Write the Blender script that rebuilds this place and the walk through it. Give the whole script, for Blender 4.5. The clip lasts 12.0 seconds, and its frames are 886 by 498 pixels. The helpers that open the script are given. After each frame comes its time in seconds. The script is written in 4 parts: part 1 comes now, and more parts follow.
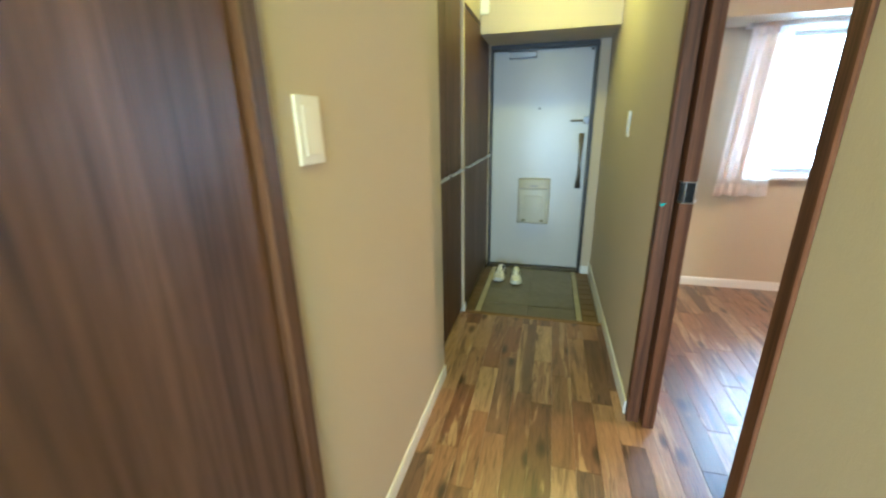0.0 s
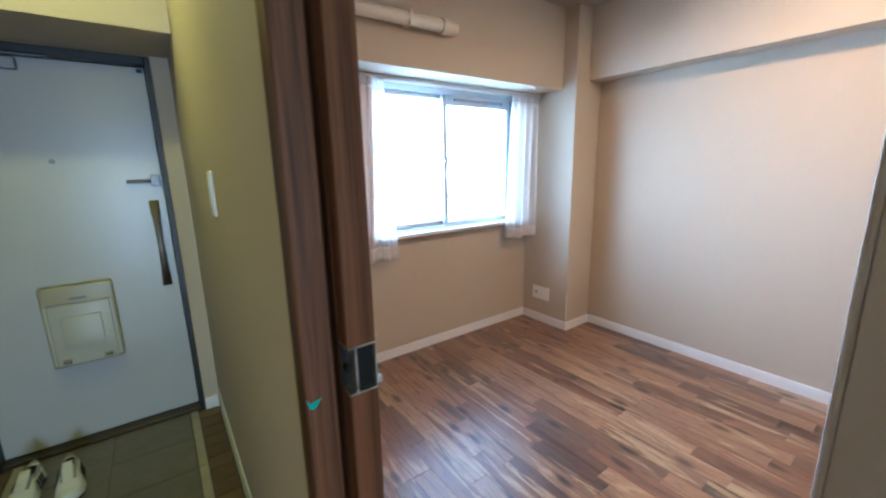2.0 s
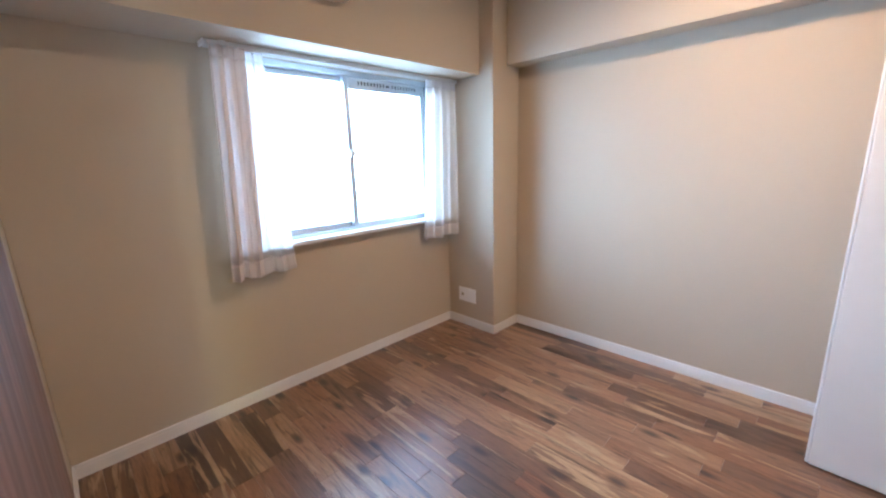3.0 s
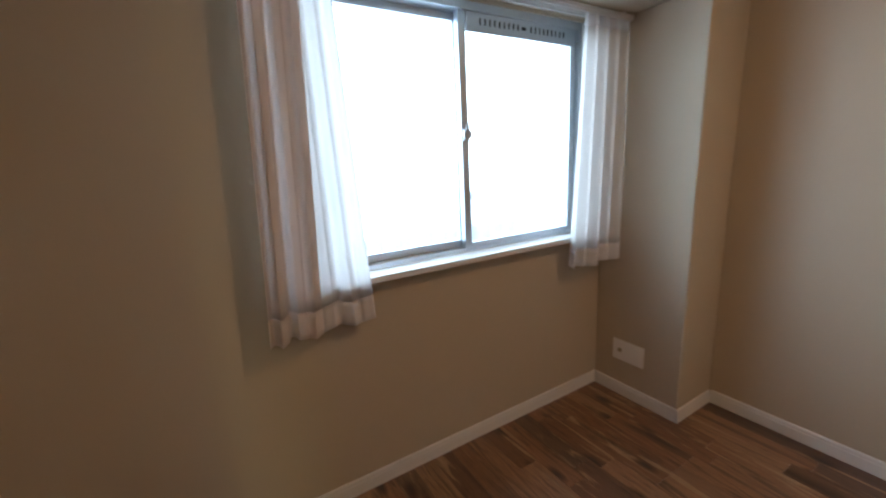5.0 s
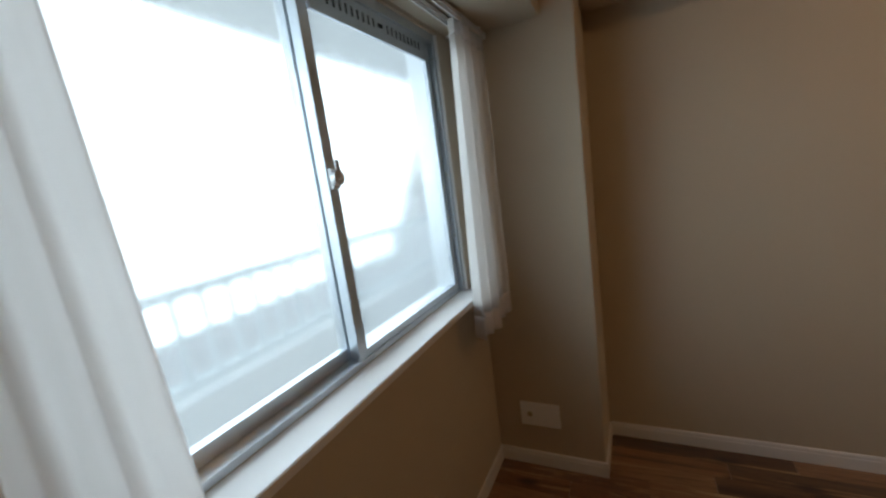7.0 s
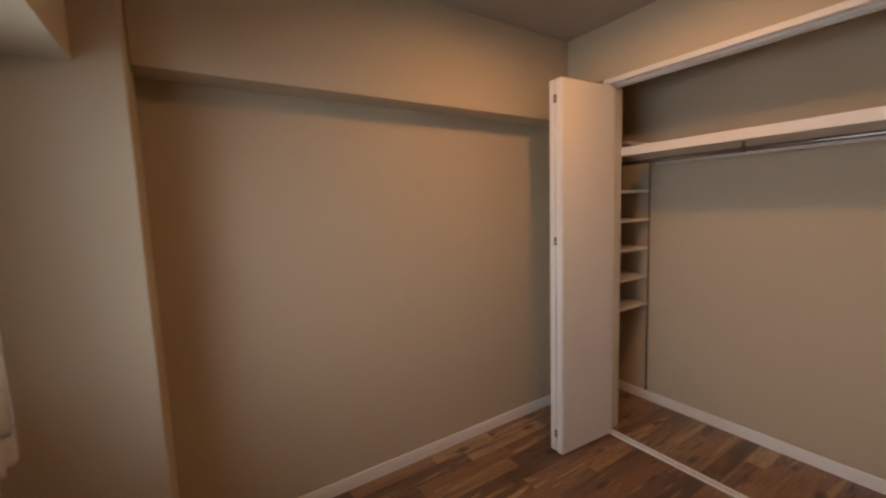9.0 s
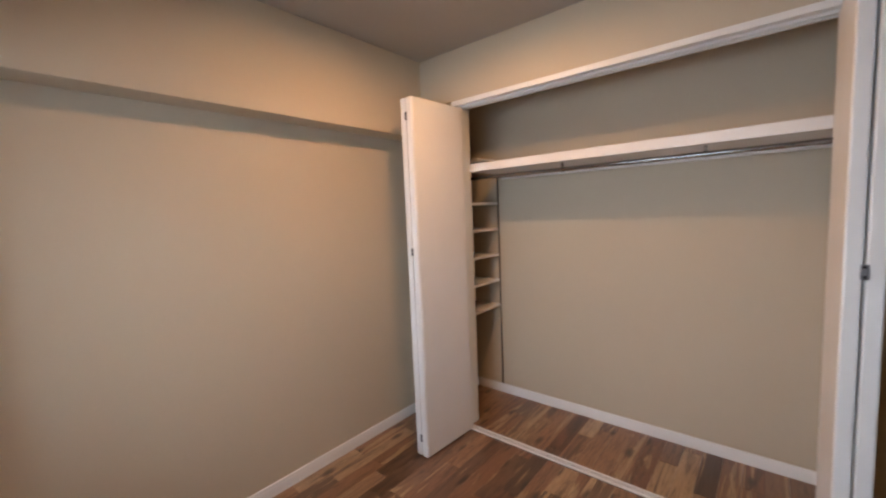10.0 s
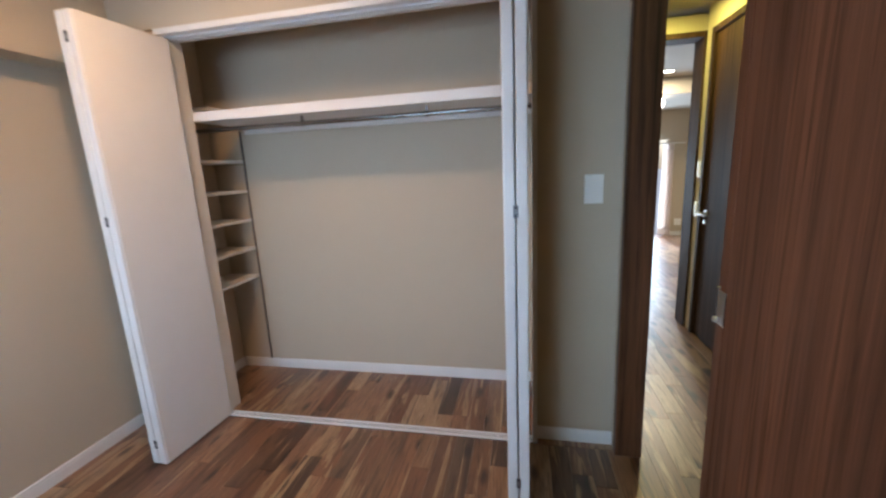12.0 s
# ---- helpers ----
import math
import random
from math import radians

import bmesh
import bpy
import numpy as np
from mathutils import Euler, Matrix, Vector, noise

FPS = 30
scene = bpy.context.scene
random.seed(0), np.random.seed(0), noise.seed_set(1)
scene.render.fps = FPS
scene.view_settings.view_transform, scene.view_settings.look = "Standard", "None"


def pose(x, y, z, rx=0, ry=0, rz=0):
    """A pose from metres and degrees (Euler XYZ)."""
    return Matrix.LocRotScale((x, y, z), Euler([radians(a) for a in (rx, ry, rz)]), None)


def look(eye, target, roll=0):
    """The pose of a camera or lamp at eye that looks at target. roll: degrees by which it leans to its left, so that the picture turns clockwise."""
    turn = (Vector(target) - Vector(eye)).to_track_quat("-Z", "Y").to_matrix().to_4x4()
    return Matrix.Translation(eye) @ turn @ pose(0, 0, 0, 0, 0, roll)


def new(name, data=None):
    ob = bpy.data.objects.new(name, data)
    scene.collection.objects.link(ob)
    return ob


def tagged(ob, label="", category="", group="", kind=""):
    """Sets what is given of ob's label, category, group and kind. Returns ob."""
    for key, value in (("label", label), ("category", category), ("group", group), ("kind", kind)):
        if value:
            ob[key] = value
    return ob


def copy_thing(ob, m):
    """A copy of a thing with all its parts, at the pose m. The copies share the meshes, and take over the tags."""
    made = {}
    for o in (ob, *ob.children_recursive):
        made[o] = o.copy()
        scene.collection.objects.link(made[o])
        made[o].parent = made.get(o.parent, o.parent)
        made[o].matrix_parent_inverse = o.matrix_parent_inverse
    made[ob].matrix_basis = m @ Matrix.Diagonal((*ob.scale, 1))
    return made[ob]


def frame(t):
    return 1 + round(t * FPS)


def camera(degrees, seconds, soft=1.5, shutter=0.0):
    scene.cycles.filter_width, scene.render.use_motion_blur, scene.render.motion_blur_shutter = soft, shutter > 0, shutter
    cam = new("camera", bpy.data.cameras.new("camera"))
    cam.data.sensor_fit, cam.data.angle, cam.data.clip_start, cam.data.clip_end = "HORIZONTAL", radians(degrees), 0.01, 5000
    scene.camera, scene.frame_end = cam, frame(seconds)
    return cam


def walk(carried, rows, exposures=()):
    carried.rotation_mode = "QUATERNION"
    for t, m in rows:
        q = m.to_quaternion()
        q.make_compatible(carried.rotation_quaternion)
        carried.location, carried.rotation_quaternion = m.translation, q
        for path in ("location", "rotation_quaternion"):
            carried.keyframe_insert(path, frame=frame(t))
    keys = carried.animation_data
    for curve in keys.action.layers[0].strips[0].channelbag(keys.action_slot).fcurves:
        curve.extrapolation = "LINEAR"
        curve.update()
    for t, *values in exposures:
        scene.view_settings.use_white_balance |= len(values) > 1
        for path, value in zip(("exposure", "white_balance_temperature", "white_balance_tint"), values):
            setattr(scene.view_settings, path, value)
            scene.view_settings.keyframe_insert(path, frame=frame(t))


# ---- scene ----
cam = camera(96.8, 12.0, soft=2.2, shutter=0.3)
PATH = [
    (0, (0.779, 1.1, 1.304), (0.282, 2.938, 0.691), -1.1),
    (0.5, (0.734, 1.425, 1.287), (0.7, 3.332, 0.685), -1.9),
    (1, (0.809, 1.719, 1.307), (1.236, 3.603, 0.79), -0.1),
    (1.5, (0.907, 1.983, 1.389), (1.851, 3.684, 0.924), -1.7),
    (2, (1.048, 2.161, 1.348), (2.189, 3.75, 0.931), -1.2),
    (2.5, (1.225, 2.232, 1.336), (2.516, 3.694, 0.894), -1.4),
    (2.7, (1.288, 2.26, 1.332), (2.671, 3.632, 0.877), -1.9),
    (4.3, (1.741, 2.714, 1.279), (2.961, 4.259, 0.923), -1.5),
    (4.5, (1.791, 2.853, 1.277), (3.019, 4.379, 0.869), -2.3),
    (5, (1.846, 3.166, 1.274), (2.844, 4.845, 0.844), -2.9),
    (5.5, (1.946, 3.409, 1.304), (2.885, 5.12, 0.869), -3.0),
    (5.7, (1.956, 3.504, 1.247), (3.073, 5.112, 0.84), -3.3),
    (6, (1.947, 3.598, 1.282), (3.316, 4.996, 0.868), -5.9),
    (6.5, (1.949, 3.775, 1.289), (3.527, 4.929, 0.869), -6.0),
    (6.7, (1.981, 3.823, 1.304), (3.622, 4.903, 0.931), -7.2),
    (8.3, (2.086, 4.002, 1.447), (3.983, 3.408, 1.231), -1.1),
    (8.5, (2.055, 3.963, 1.435), (3.896, 3.201, 1.253), -1.3),
    (9, (2.046, 3.916, 1.425), (3.719, 2.841, 1.218), -1.9),
    (9.5, (2.019, 3.869, 1.444), (3.496, 2.537, 1.228), -2.5),
    (10, (1.95, 3.832, 1.441), (3.231, 2.308, 1.257), -2.4),
    (10.5, (1.917, 3.805, 1.448), (2.976, 2.118, 1.264), -2.1),
    (11, (1.849, 3.771, 1.441), (2.767, 2.005, 1.25), -2.4),
    (11.5, (1.777, 3.722, 1.431), (2.437, 1.848, 1.204), -2.6),
    (12, (1.721, 3.637, 1.383), (2.123, 1.719, 0.985), -2.8),
]
EXPOSURES = [
    (0.0, 2.15, 5000, 5), (0.5, 2.1, 4900, 5), (1.0, 1.6, 4800, 7), (1.5, 1.35, 4800, 9), (2.7, 1.35, 4950, 12), (4.3, 0.25, 5550, 13), (5.5, -0.1, 6100, 14), (6.7, -0.85, 6500, 13),
    (8.3, -1.85, 8100, 27), (9.0, -0.45, 8100, 27), (9.5, 0.0, 7400, 24), (10.0, 0.25, 6800, 22), (10.5, 0.35, 6300, 20), (12.0, 0.4, 5650, 14),
]
walk(cam, [(t, look(eye, target, roll)) for t, eye, target, roll in PATH], EXPOSURES)

# ---- world and lights ----
world = bpy.data.worlds.new("world")
scene.world = world
world.use_nodes = True
_nt = world.node_tree
_sky = _nt.nodes.new("ShaderNodeTexSky")
_sky.sky_type = "NISHITA"
_sky.sun_disc = False
_sky.sun_elevation = radians(48)
_sky.sun_rotation = radians(165)
_sky.dust_density = 2.0
_nt.links.new(_sky.outputs[0], _nt.nodes["Background"].inputs[0])
_nt.nodes["Background"].inputs[1].default_value = 0.15

sun = new("sun", bpy.data.lights.new("sun", "SUN"))
sun.data.energy, sun.data.angle, sun.data.color = 3.0, radians(0.5), (1.0, 0.95, 0.88)
sun.matrix_world = look((0, -20, 22), (0, 0, 0))


def area_lamp(name, m, sx, sy, watts, colour, disk=False):
    d = bpy.data.lights.new(name, "AREA")
    d.shape = "DISK" if disk else "RECTANGLE"
    d.size, d.energy, d.color = sx, watts, colour
    if not disk:
        d.size_y = sy
    ob = new(name, d)
    ob.matrix_world = m
    return ob


WARM = (1.0, 0.88, 0.14)
ROOM_WARM = (1.0, 0.52, 0.19)
area_lamp("hall_lamp_light", pose(0.76, 3.72, 2.41), 0.10, 0.10, 3.1, WARM, True)
area_lamp("hall_lamp_light_near", pose(0.72, 0.56, 2.41), 0.10, 0.10, 9.0, WARM, True)
area_lamp("living_lamp_light", pose(0.0, -1.85, 2.385), 0.10, 0.10, 30, (1.0, 0.80, 0.45), True)
area_lamp("living_window_light", look((0.69, -4.135, 0.90), (0.69, 0, 0.8)), 2.9, 1.56, 105, (0.74, 0.93, 1.0))
area_lamp("room_lamp_light", pose(2.92, 2.62, 2.365), 0.10, 0.10, 11, ROOM_WARM, True)
gallery_sky = area_lamp("gallery_sky_light", look((2.6, 5.74, 1.42), (2.6, 0, -1.0)), 5.2, 1.5, 165, (0.68, 0.87, 1.0))
gallery_sky.data.spread = radians(165)


# ---- materials ----
def material(name, colour, rough=0.5, metal=0.0):
    m = bpy.data.materials.new(name)
    m.use_nodes = True
    b = m.node_tree.nodes["Principled BSDF"]
    b.inputs["Base Color"].default_value = (*colour, 1)
    b.inputs["Roughness"].default_value = rough
    b.inputs["Metallic"].default_value = metal
    return m


def node(m, kind, **inputs):
    n = m.node_tree.nodes.new(kind)
    for k, v in inputs.items():
        n.inputs[k.replace("_", " ")].default_value = v
    return n


def wire(m, a, b):
    m.node_tree.links.new(a, b)


def coords(m, scale, random_shift=False):
    """Object coordinates, scaled; shifted at random from object to object on demand."""
    tc = node(m, "ShaderNodeTexCoord")
    mp = node(m, "ShaderNodeMapping")
    mp.inputs["Scale"].default_value = scale
    src = tc.outputs["Object"]
    if random_shift:
        info = node(m, "ShaderNodeObjectInfo")
        mul = node(m, "ShaderNodeVectorMath")
        mul.operation = "MULTIPLY"
        mul.inputs[1].default_value = (37.0, 53.0, 19.0)
        cmb = node(m, "ShaderNodeCombineXYZ")
        for i in range(3):
            wire(m, info.outputs["Random"], cmb.inputs[i])
        wire(m, cmb.outputs[0], mul.inputs[0])
        add = node(m, "ShaderNodeVectorMath")
        wire(m, src, add.inputs[0])
        wire(m, mul.outputs[0], add.inputs[1])
        src = add.outputs[0]
    wire(m, src, mp.inputs["Vector"])
    return mp.outputs[0]


def ramp(m, fac, stops, interp="LINEAR"):
    r = node(m, "ShaderNodeValToRGB")
    r.color_ramp.interpolation = interp
    els = r.color_ramp.elements
    while len(els) < len(stops):
        els.new(0.5)
    for e, (p, c) in zip(els, stops):
        e.position, e.color = p, (*c, 1) if len(c) == 3 else c
    wire(m, fac, r.inputs[0])
    return r.outputs[0]


def mix(m, fac, a, b, blend="MIX"):
    n = node(m, "ShaderNodeMix")
    n.data_type, n.blend_type = "RGBA", blend
    for sock, v in ((n.inputs[0], fac), (n.inputs[6], a), (n.inputs[7], b)):
        if isinstance(v, (int, float)):
            sock.default_value = v
        elif isinstance(v, tuple):
            sock.default_value = (*v, 1)
        else:
            wire(m, v, sock)
    return n.outputs[2]


def noise_tex(m, vec, scale, detail=4, rough=0.55, distort=0.0):
    n = node(m, "ShaderNodeTexNoise", Scale=scale, Detail=detail, Roughness=rough, Distortion=distort)
    wire(m, vec, n.inputs["Vector"])
    return n.outputs["Fac"]


def bump(m, height, strength, distance):
    b = node(m, "ShaderNodeBump", Strength=strength, Distance=distance)
    wire(m, height, b.inputs["Height"])
    wire(m, b.outputs[0], m.node_tree.nodes["Principled BSDF"].inputs["Normal"])


def bsdf(m):
    return m.node_tree.nodes["Principled BSDF"]


def wallpaper(name, colour):
    m = material(name, colour, 0.75)
    v = coords(m, (1, 1, 1))
    big = noise_tex(m, v, 1.3, 3)
    dark = tuple(c * 0.93 for c in colour)
    wire(m, mix(m, big, colour, dark), bsdf(m).inputs["Base Color"])
    v2 = coords(m, (1, 1, 0.45))
    fine = noise_tex(m, v2, 420, 2, 0.6)
    mid = noise_tex(m, v2, 90, 3, 0.6)
    s = node(m, "ShaderNodeMath")
    s.operation = "ADD"
    wire(m, fine, s.inputs[0])
    wire(m, mid, s.inputs[1])
    bump(m, s.outputs[0], 0.32, 0.0012)
    return m


def painted(name, colour, rough=0.45):
    m = material(name, colour, rough)
    v = coords(m, (1, 1, 1))
    n = noise_tex(m, v, 6, 4)
    wire(m, mix(m, n, colour, tuple(c * 0.92 for c in colour)), bsdf(m).inputs["Base Color"])
    bump(m, noise_tex(m, v, 260, 2), 0.08, 0.0006)
    return m


def veneer(name, dark, light, rough=0.4, along="z"):
    """Wood veneer with straight grain along one axis: broad figure, dark pore streaks and fine grain."""
    m = material(name, light, rough)
    k = {"z": (1, 1, 0.025), "y": (1, 0.025, 1), "x": (0.025, 1, 1)}[along]
    v = coords(m, k)
    wide = noise_tex(m, v, 16, 5, 0.6, 0.9)
    streak = noise_tex(m, v, 62, 4, 0.65, 0.5)
    fine = noise_tex(m, v, 240, 4, 0.7)
    a = ramp(m, wide, [(0.3, dark), (0.7, light)])
    b = ramp(m, streak, [(0.34, (0.36, 0.32, 0.30)), (0.48, (0.92, 0.91, 0.90)), (0.70, (1.18, 1.16, 1.14))])
    c = ramp(m, fine, [(0.35, (0.55, 0.52, 0.50)), (0.60, (1, 1, 1))])
    d = mix(m, 0.8, a, b, "MULTIPLY")
    wire(m, mix(m, 0.6, d, c, "MULTIPLY"), bsdf(m).inputs["Base Color"])
    bump(m, fine, 0.12, 0.0008)
    r = ramp(m, streak, [(0.3, (rough + 0.12,) * 3), (0.7, (rough - 0.05,) * 3)])
    wire(m, r, bsdf(m).inputs["Roughness"])
    return m


def floor_wood(name):
    """Lacquered acacia: tone changes from plank to plank, with pale sapwood bands, dark streaks and knots."""
    m = material(name, (0.3, 0.15, 0.07), 0.3)
    info = node(m, "ShaderNodeObjectInfo")
    v = coords(m, (1, 0.08, 1), True)
    vk = coords(m, (1, 0.40, 1), True)
    tone = ramp(m, info.outputs["Random"], [
        (0.0, (0.060, 0.031, 0.020)), (0.14, (0.220, 0.098, 0.049)), (0.28, (0.118, 0.067, 0.043)), (0.42, (0.345, 0.188, 0.100)),
        (0.56, (0.160, 0.064, 0.030)), (0.70, (0.395, 0.250, 0.140)), (0.84, (0.255, 0.117, 0.057)), (1.0, (0.445, 0.305, 0.180))])
    band = noise_tex(m, v, 13, 4, 0.6, 1.2)
    pale = ramp(m, band, [(0.565, (0, 0, 0)), (0.625, (1, 1, 1))])
    c = mix(m, pale, tone, (0.43, 0.295, 0.17))
    dusk = ramp(m, band, [(0.32, (0.32, 0.28, 0.27)), (0.44, (1, 1, 1))])
    c = mix(m, 0.9, c, dusk, "MULTIPLY")
    streak = noise_tex(m, v, 42, 6, 0.72, 1.0)
    s = ramp(m, streak, [(0.34, (0.24, 0.185, 0.165)), (0.46, (0.92, 0.90, 0.87)), (0.72, (1.2, 1.16, 1.1))])
    c = mix(m, 0.9, c, s, "MULTIPLY")
    fine = noise_tex(m, v, 190, 3, 0.7)
    f = ramp(m, fine, [(0.35, (0.55, 0.50, 0.47)), (0.6, (1, 1, 1))])
    c = mix(m, 0.6, c, f, "MULTIPLY")
    vor = node(m, "ShaderNodeTexVoronoi", Scale=5.0, Randomness=1.0)
    vor.voronoi_dimensions = "2D"
    wire(m, vk, vor.inputs["Vector"])
    knot = ramp(m, vor.outputs["Distance"], [(0.03, (0.05, 0.035, 0.03)), (0.07, (0.36, 0.27, 0.23)), (0.13, (1, 1, 1))])
    c = mix(m, 0.9, c, knot, "MULTIPLY")
    wire(m, c, bsdf(m).inputs["Base Color"])
    r = ramp(m, streak, [(0.2, (0.42,) * 3), (0.8, (0.28,) * 3)])
    wire(m, r, bsdf(m).inputs["Roughness"])
    bump(m, fine, 0.12, 0.0008)
    bsdf(m).inputs["Coat Weight"].default_value = 0.75
    bsdf(m).inputs["Coat Roughness"].default_value = 0.36
    return m


def tile_mat(name, colour, rough, spread):
    m = material(name, colour, rough)
    info = node(m, "ShaderNodeObjectInfo")
    v = coords(m, (1, 1, 1), True)
    n = noise_tex(m, v, 14, 5, 0.65)
    a = tuple(c * (1 - spread) for c in colour)
    b = tuple(c * (1 + spread) for c in colour)
    c = mix(m, info.outputs["Random"], a, b)
    c = mix(m, 0.5, c, ramp(m, n, [(0.3, (0.6, 0.6, 0.6)), (0.7, (1.1, 1.1, 1.1))]), "MULTIPLY")
    wire(m, c, bsdf(m).inputs["Base Color"])
    bump(m, noise_tex(m, v, 120, 3), 0.2, 0.001)
    return m


def metal(name, colour, rough):
    m = material(name, colour, rough, 1.0)
    v = coords(m, (1, 1, 1))
    n = noise_tex(m, v, 45, 4)
    wire(m, ramp(m, n, [(0.3, (rough * 0.8,) * 3), (0.7, (rough * 1.4,) * 3)]), bsdf(m).inputs["Roughness"])
    return m


def cloth(name, colour, through_light, clear):
    """Woven cloth: part of the light goes through it scattered, part through the gaps of the weave."""
    m = bpy.data.materials.new(name)
    m.use_nodes = True
    t = m.node_tree
    out = t.nodes["Material Output"]
    t.nodes.remove(t.nodes["Principled BSDF"])
    d = node(m, "ShaderNodeBsdfDiffuse", Color=(*colour, 1))
    tr = node(m, "ShaderNodeBsdfTranslucent", Color=(*colour, 1))
    cl = node(m, "ShaderNodeBsdfTransparent")
    v = coords(m, (1, 1, 1))
    weave = noise_tex(m, v, 300, 2)
    b = node(m, "ShaderNodeBump", Strength=0.25, Distance=0.001)
    wire(m, weave, b.inputs["Height"])
    wire(m, b.outputs[0], d.inputs["Normal"])
    m1, m2 = node(m, "ShaderNodeMixShader"), node(m, "ShaderNodeMixShader")
    m1.inputs[0].default_value, m2.inputs[0].default_value = through_light, clear
    wire(m, d.outputs[0], m1.inputs[1])
    wire(m, tr.outputs[0], m1.inputs[2])
    wire(m, m1.outputs[0], m2.inputs[1])
    wire(m, cl.outputs[0], m2.inputs[2])
    wire(m, m2.outputs[0], out.inputs["Surface"])
    return m


def frosted(name):
    """Patterned glass: part of the light passes blurred, part is scattered evenly."""
    m = material(name, (0.93, 0.97, 0.97), 0.20)
    b = bsdf(m)
    b.inputs["Transmission Weight"].default_value = 1.0
    b.inputs["IOR"].default_value = 1.12
    v = coords(m, (1, 1, 1))
    bump(m, noise_tex(m, v, 180, 2), 0.10, 0.002)
    tr = node(m, "ShaderNodeBsdfTranslucent", Color=(0.92, 0.96, 0.96, 1))
    mx = node(m, "ShaderNodeMixShader")
    mx.inputs[0].default_value = 0.15
    wire(m, b.outputs[0], mx.inputs[1])
    wire(m, tr.outputs[0], mx.inputs[2])
    wire(m, mx.outputs[0], m.node_tree.nodes["Material Output"].inputs["Surface"])
    return m


def glow(name, colour, strength):
    m = material(name, (0.9, 0.9, 0.9), 0.4)
    b = bsdf(m)
    b.inputs["Emission Color"].default_value = (*colour, 1)
    b.inputs["Emission Strength"].default_value = strength
    return m


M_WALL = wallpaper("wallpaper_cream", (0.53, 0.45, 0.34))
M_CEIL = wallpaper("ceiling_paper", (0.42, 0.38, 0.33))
M_WHITE = painted("white_paint", (0.78, 0.77, 0.76))
M_FOLD = painted("white_laminate", (0.76, 0.73, 0.70), 0.38)
M_PLASTIC = material("white_plastic", (0.86, 0.85, 0.83), 0.35)
M_DOORWOOD = veneer("walnut_door_veneer", (0.060, 0.029, 0.018), (0.195, 0.102, 0.067), 0.36)
M_WALNUT = veneer("walnut_veneer", (0.058, 0.024, 0.012), (0.185, 0.080, 0.040), 0.44)
bsdf(M_WALNUT).inputs["Specular IOR Level"].default_value = 0.3
# matt, darkened copy of the walnut: shade at the hall's end put into its colour
M_WALNUT_MATT_SHADED = veneer("shaded_matt_walnut_veneer", (0.024, 0.011, 0.006), (0.080, 0.037, 0.020), 0.62)
M_CABINET = veneer("dark_cabinet_veneer", (0.046, 0.018, 0.007), (0.115, 0.047, 0.019), 0.50)
bsdf(M_WALNUT_MATT_SHADED).inputs["Specular IOR Level"].default_value = 0.2
M_PLANK = floor_wood("acacia_planks")
M_SUBFLOOR = material("subfloor", (0.07, 0.035, 0.018), 0.8)
M_NOSING = veneer("step_nosing_wood", (0.16, 0.085, 0.03), (0.32, 0.19, 0.08), 0.35, "x")
M_TILE = tile_mat("grey_vinyl_tile", (0.17, 0.155, 0.135), 0.42, 0.12)
M_BRICK = tile_mat("brown_clay_tile", (0.15, 0.095, 0.05), 0.5, 0.2)
M_STONE = tile_mat("pale_border_stone", (0.42, 0.39, 0.31), 0.5, 0.08)
M_GROUT = material("grout", (0.09, 0.08, 0.065), 0.85)
M_STEELDOOR = painted("white_enamel_steel", (0.52, 0.52, 0.53), 0.27)
M_DARKFRAME = material("dark_bronze_frame", (0.022, 0.020, 0.020), 0.42, 0.15)
M_ALU = metal("anodised_aluminium", (0.60, 0.64, 0.68), 0.36)
M_CHROME = metal("chrome", (0.66, 0.66, 0.66), 0.34)
M_RAILTUBE = metal("polished_rail_tube", (0.34, 0.33, 0.32), 0.16)
M_BRASS = metal("aged_brass", (0.12, 0.10, 0.07), 0.40)
M_BEIGE = painted("beige_plastic", (0.40, 0.36, 0.23), 0.35)
M_LID = painted("pale_grey_plastic", (0.47, 0.455, 0.38), 0.35)
M_STEEL = metal("dark_steel", (0.22, 0.22, 0.23), 0.4)
M_SHOEGREY = painted("grey_shoe_mesh", (0.30, 0.30, 0.31), 0.7)
M_STANDARD = painted("dark_shelf_standard", (0.17, 0.14, 0.115), 0.5)
M_GROOVE = painted("grey_track_groove", (0.25, 0.24, 0.23), 0.5)
M_BEIGE_D = painted("beige_plastic_shade", (0.42, 0.38, 0.26), 0.4)
M_BLACK = material("black_rubber", (0.012, 0.012, 0.014), 0.6)
bsdf(M_BLACK).inputs["Specular IOR Level"].default_value = 0.15
M_CANVAS = painted("white_shoe_leather", (0.78, 0.77, 0.73), 0.5)
M_SOLE = painted("white_rubber_sole", (0.72, 0.71, 0.66), 0.55)
M_PIPE = painted("cream_pvc", (0.74, 0.68, 0.56), 0.35)
M_DRAPE = cloth("drape_cloth", (0.86, 0.785, 0.745), 0.48, 0.0)
M_SHEER = cloth("sheer_cloth", (0.85, 0.83, 0.81), 0.55, 0.06)
M_SHEER_HEM = cloth("sheer_hem", (0.86, 0.83, 0.82), 0.45, 0.04)
M_GLASS = frosted("frosted_glass")
M_GLOW = glow("lamp_glow", (1.0, 0.86, 0.6), 14)
M_TEAL = material("teal_tape", (0.02, 0.36, 0.33), 0.5)
M_CONCRETE = wallpaper("concrete", (0.45, 0.45, 0.44))
M_GROUND = wallpaper("street_ground", (0.22, 0.22, 0.21))
M_GREYRAIL = painted("grey_rail_paint", (0.30, 0.36, 0.38), 0.5)


# ---- building helpers ----
BASE = {}


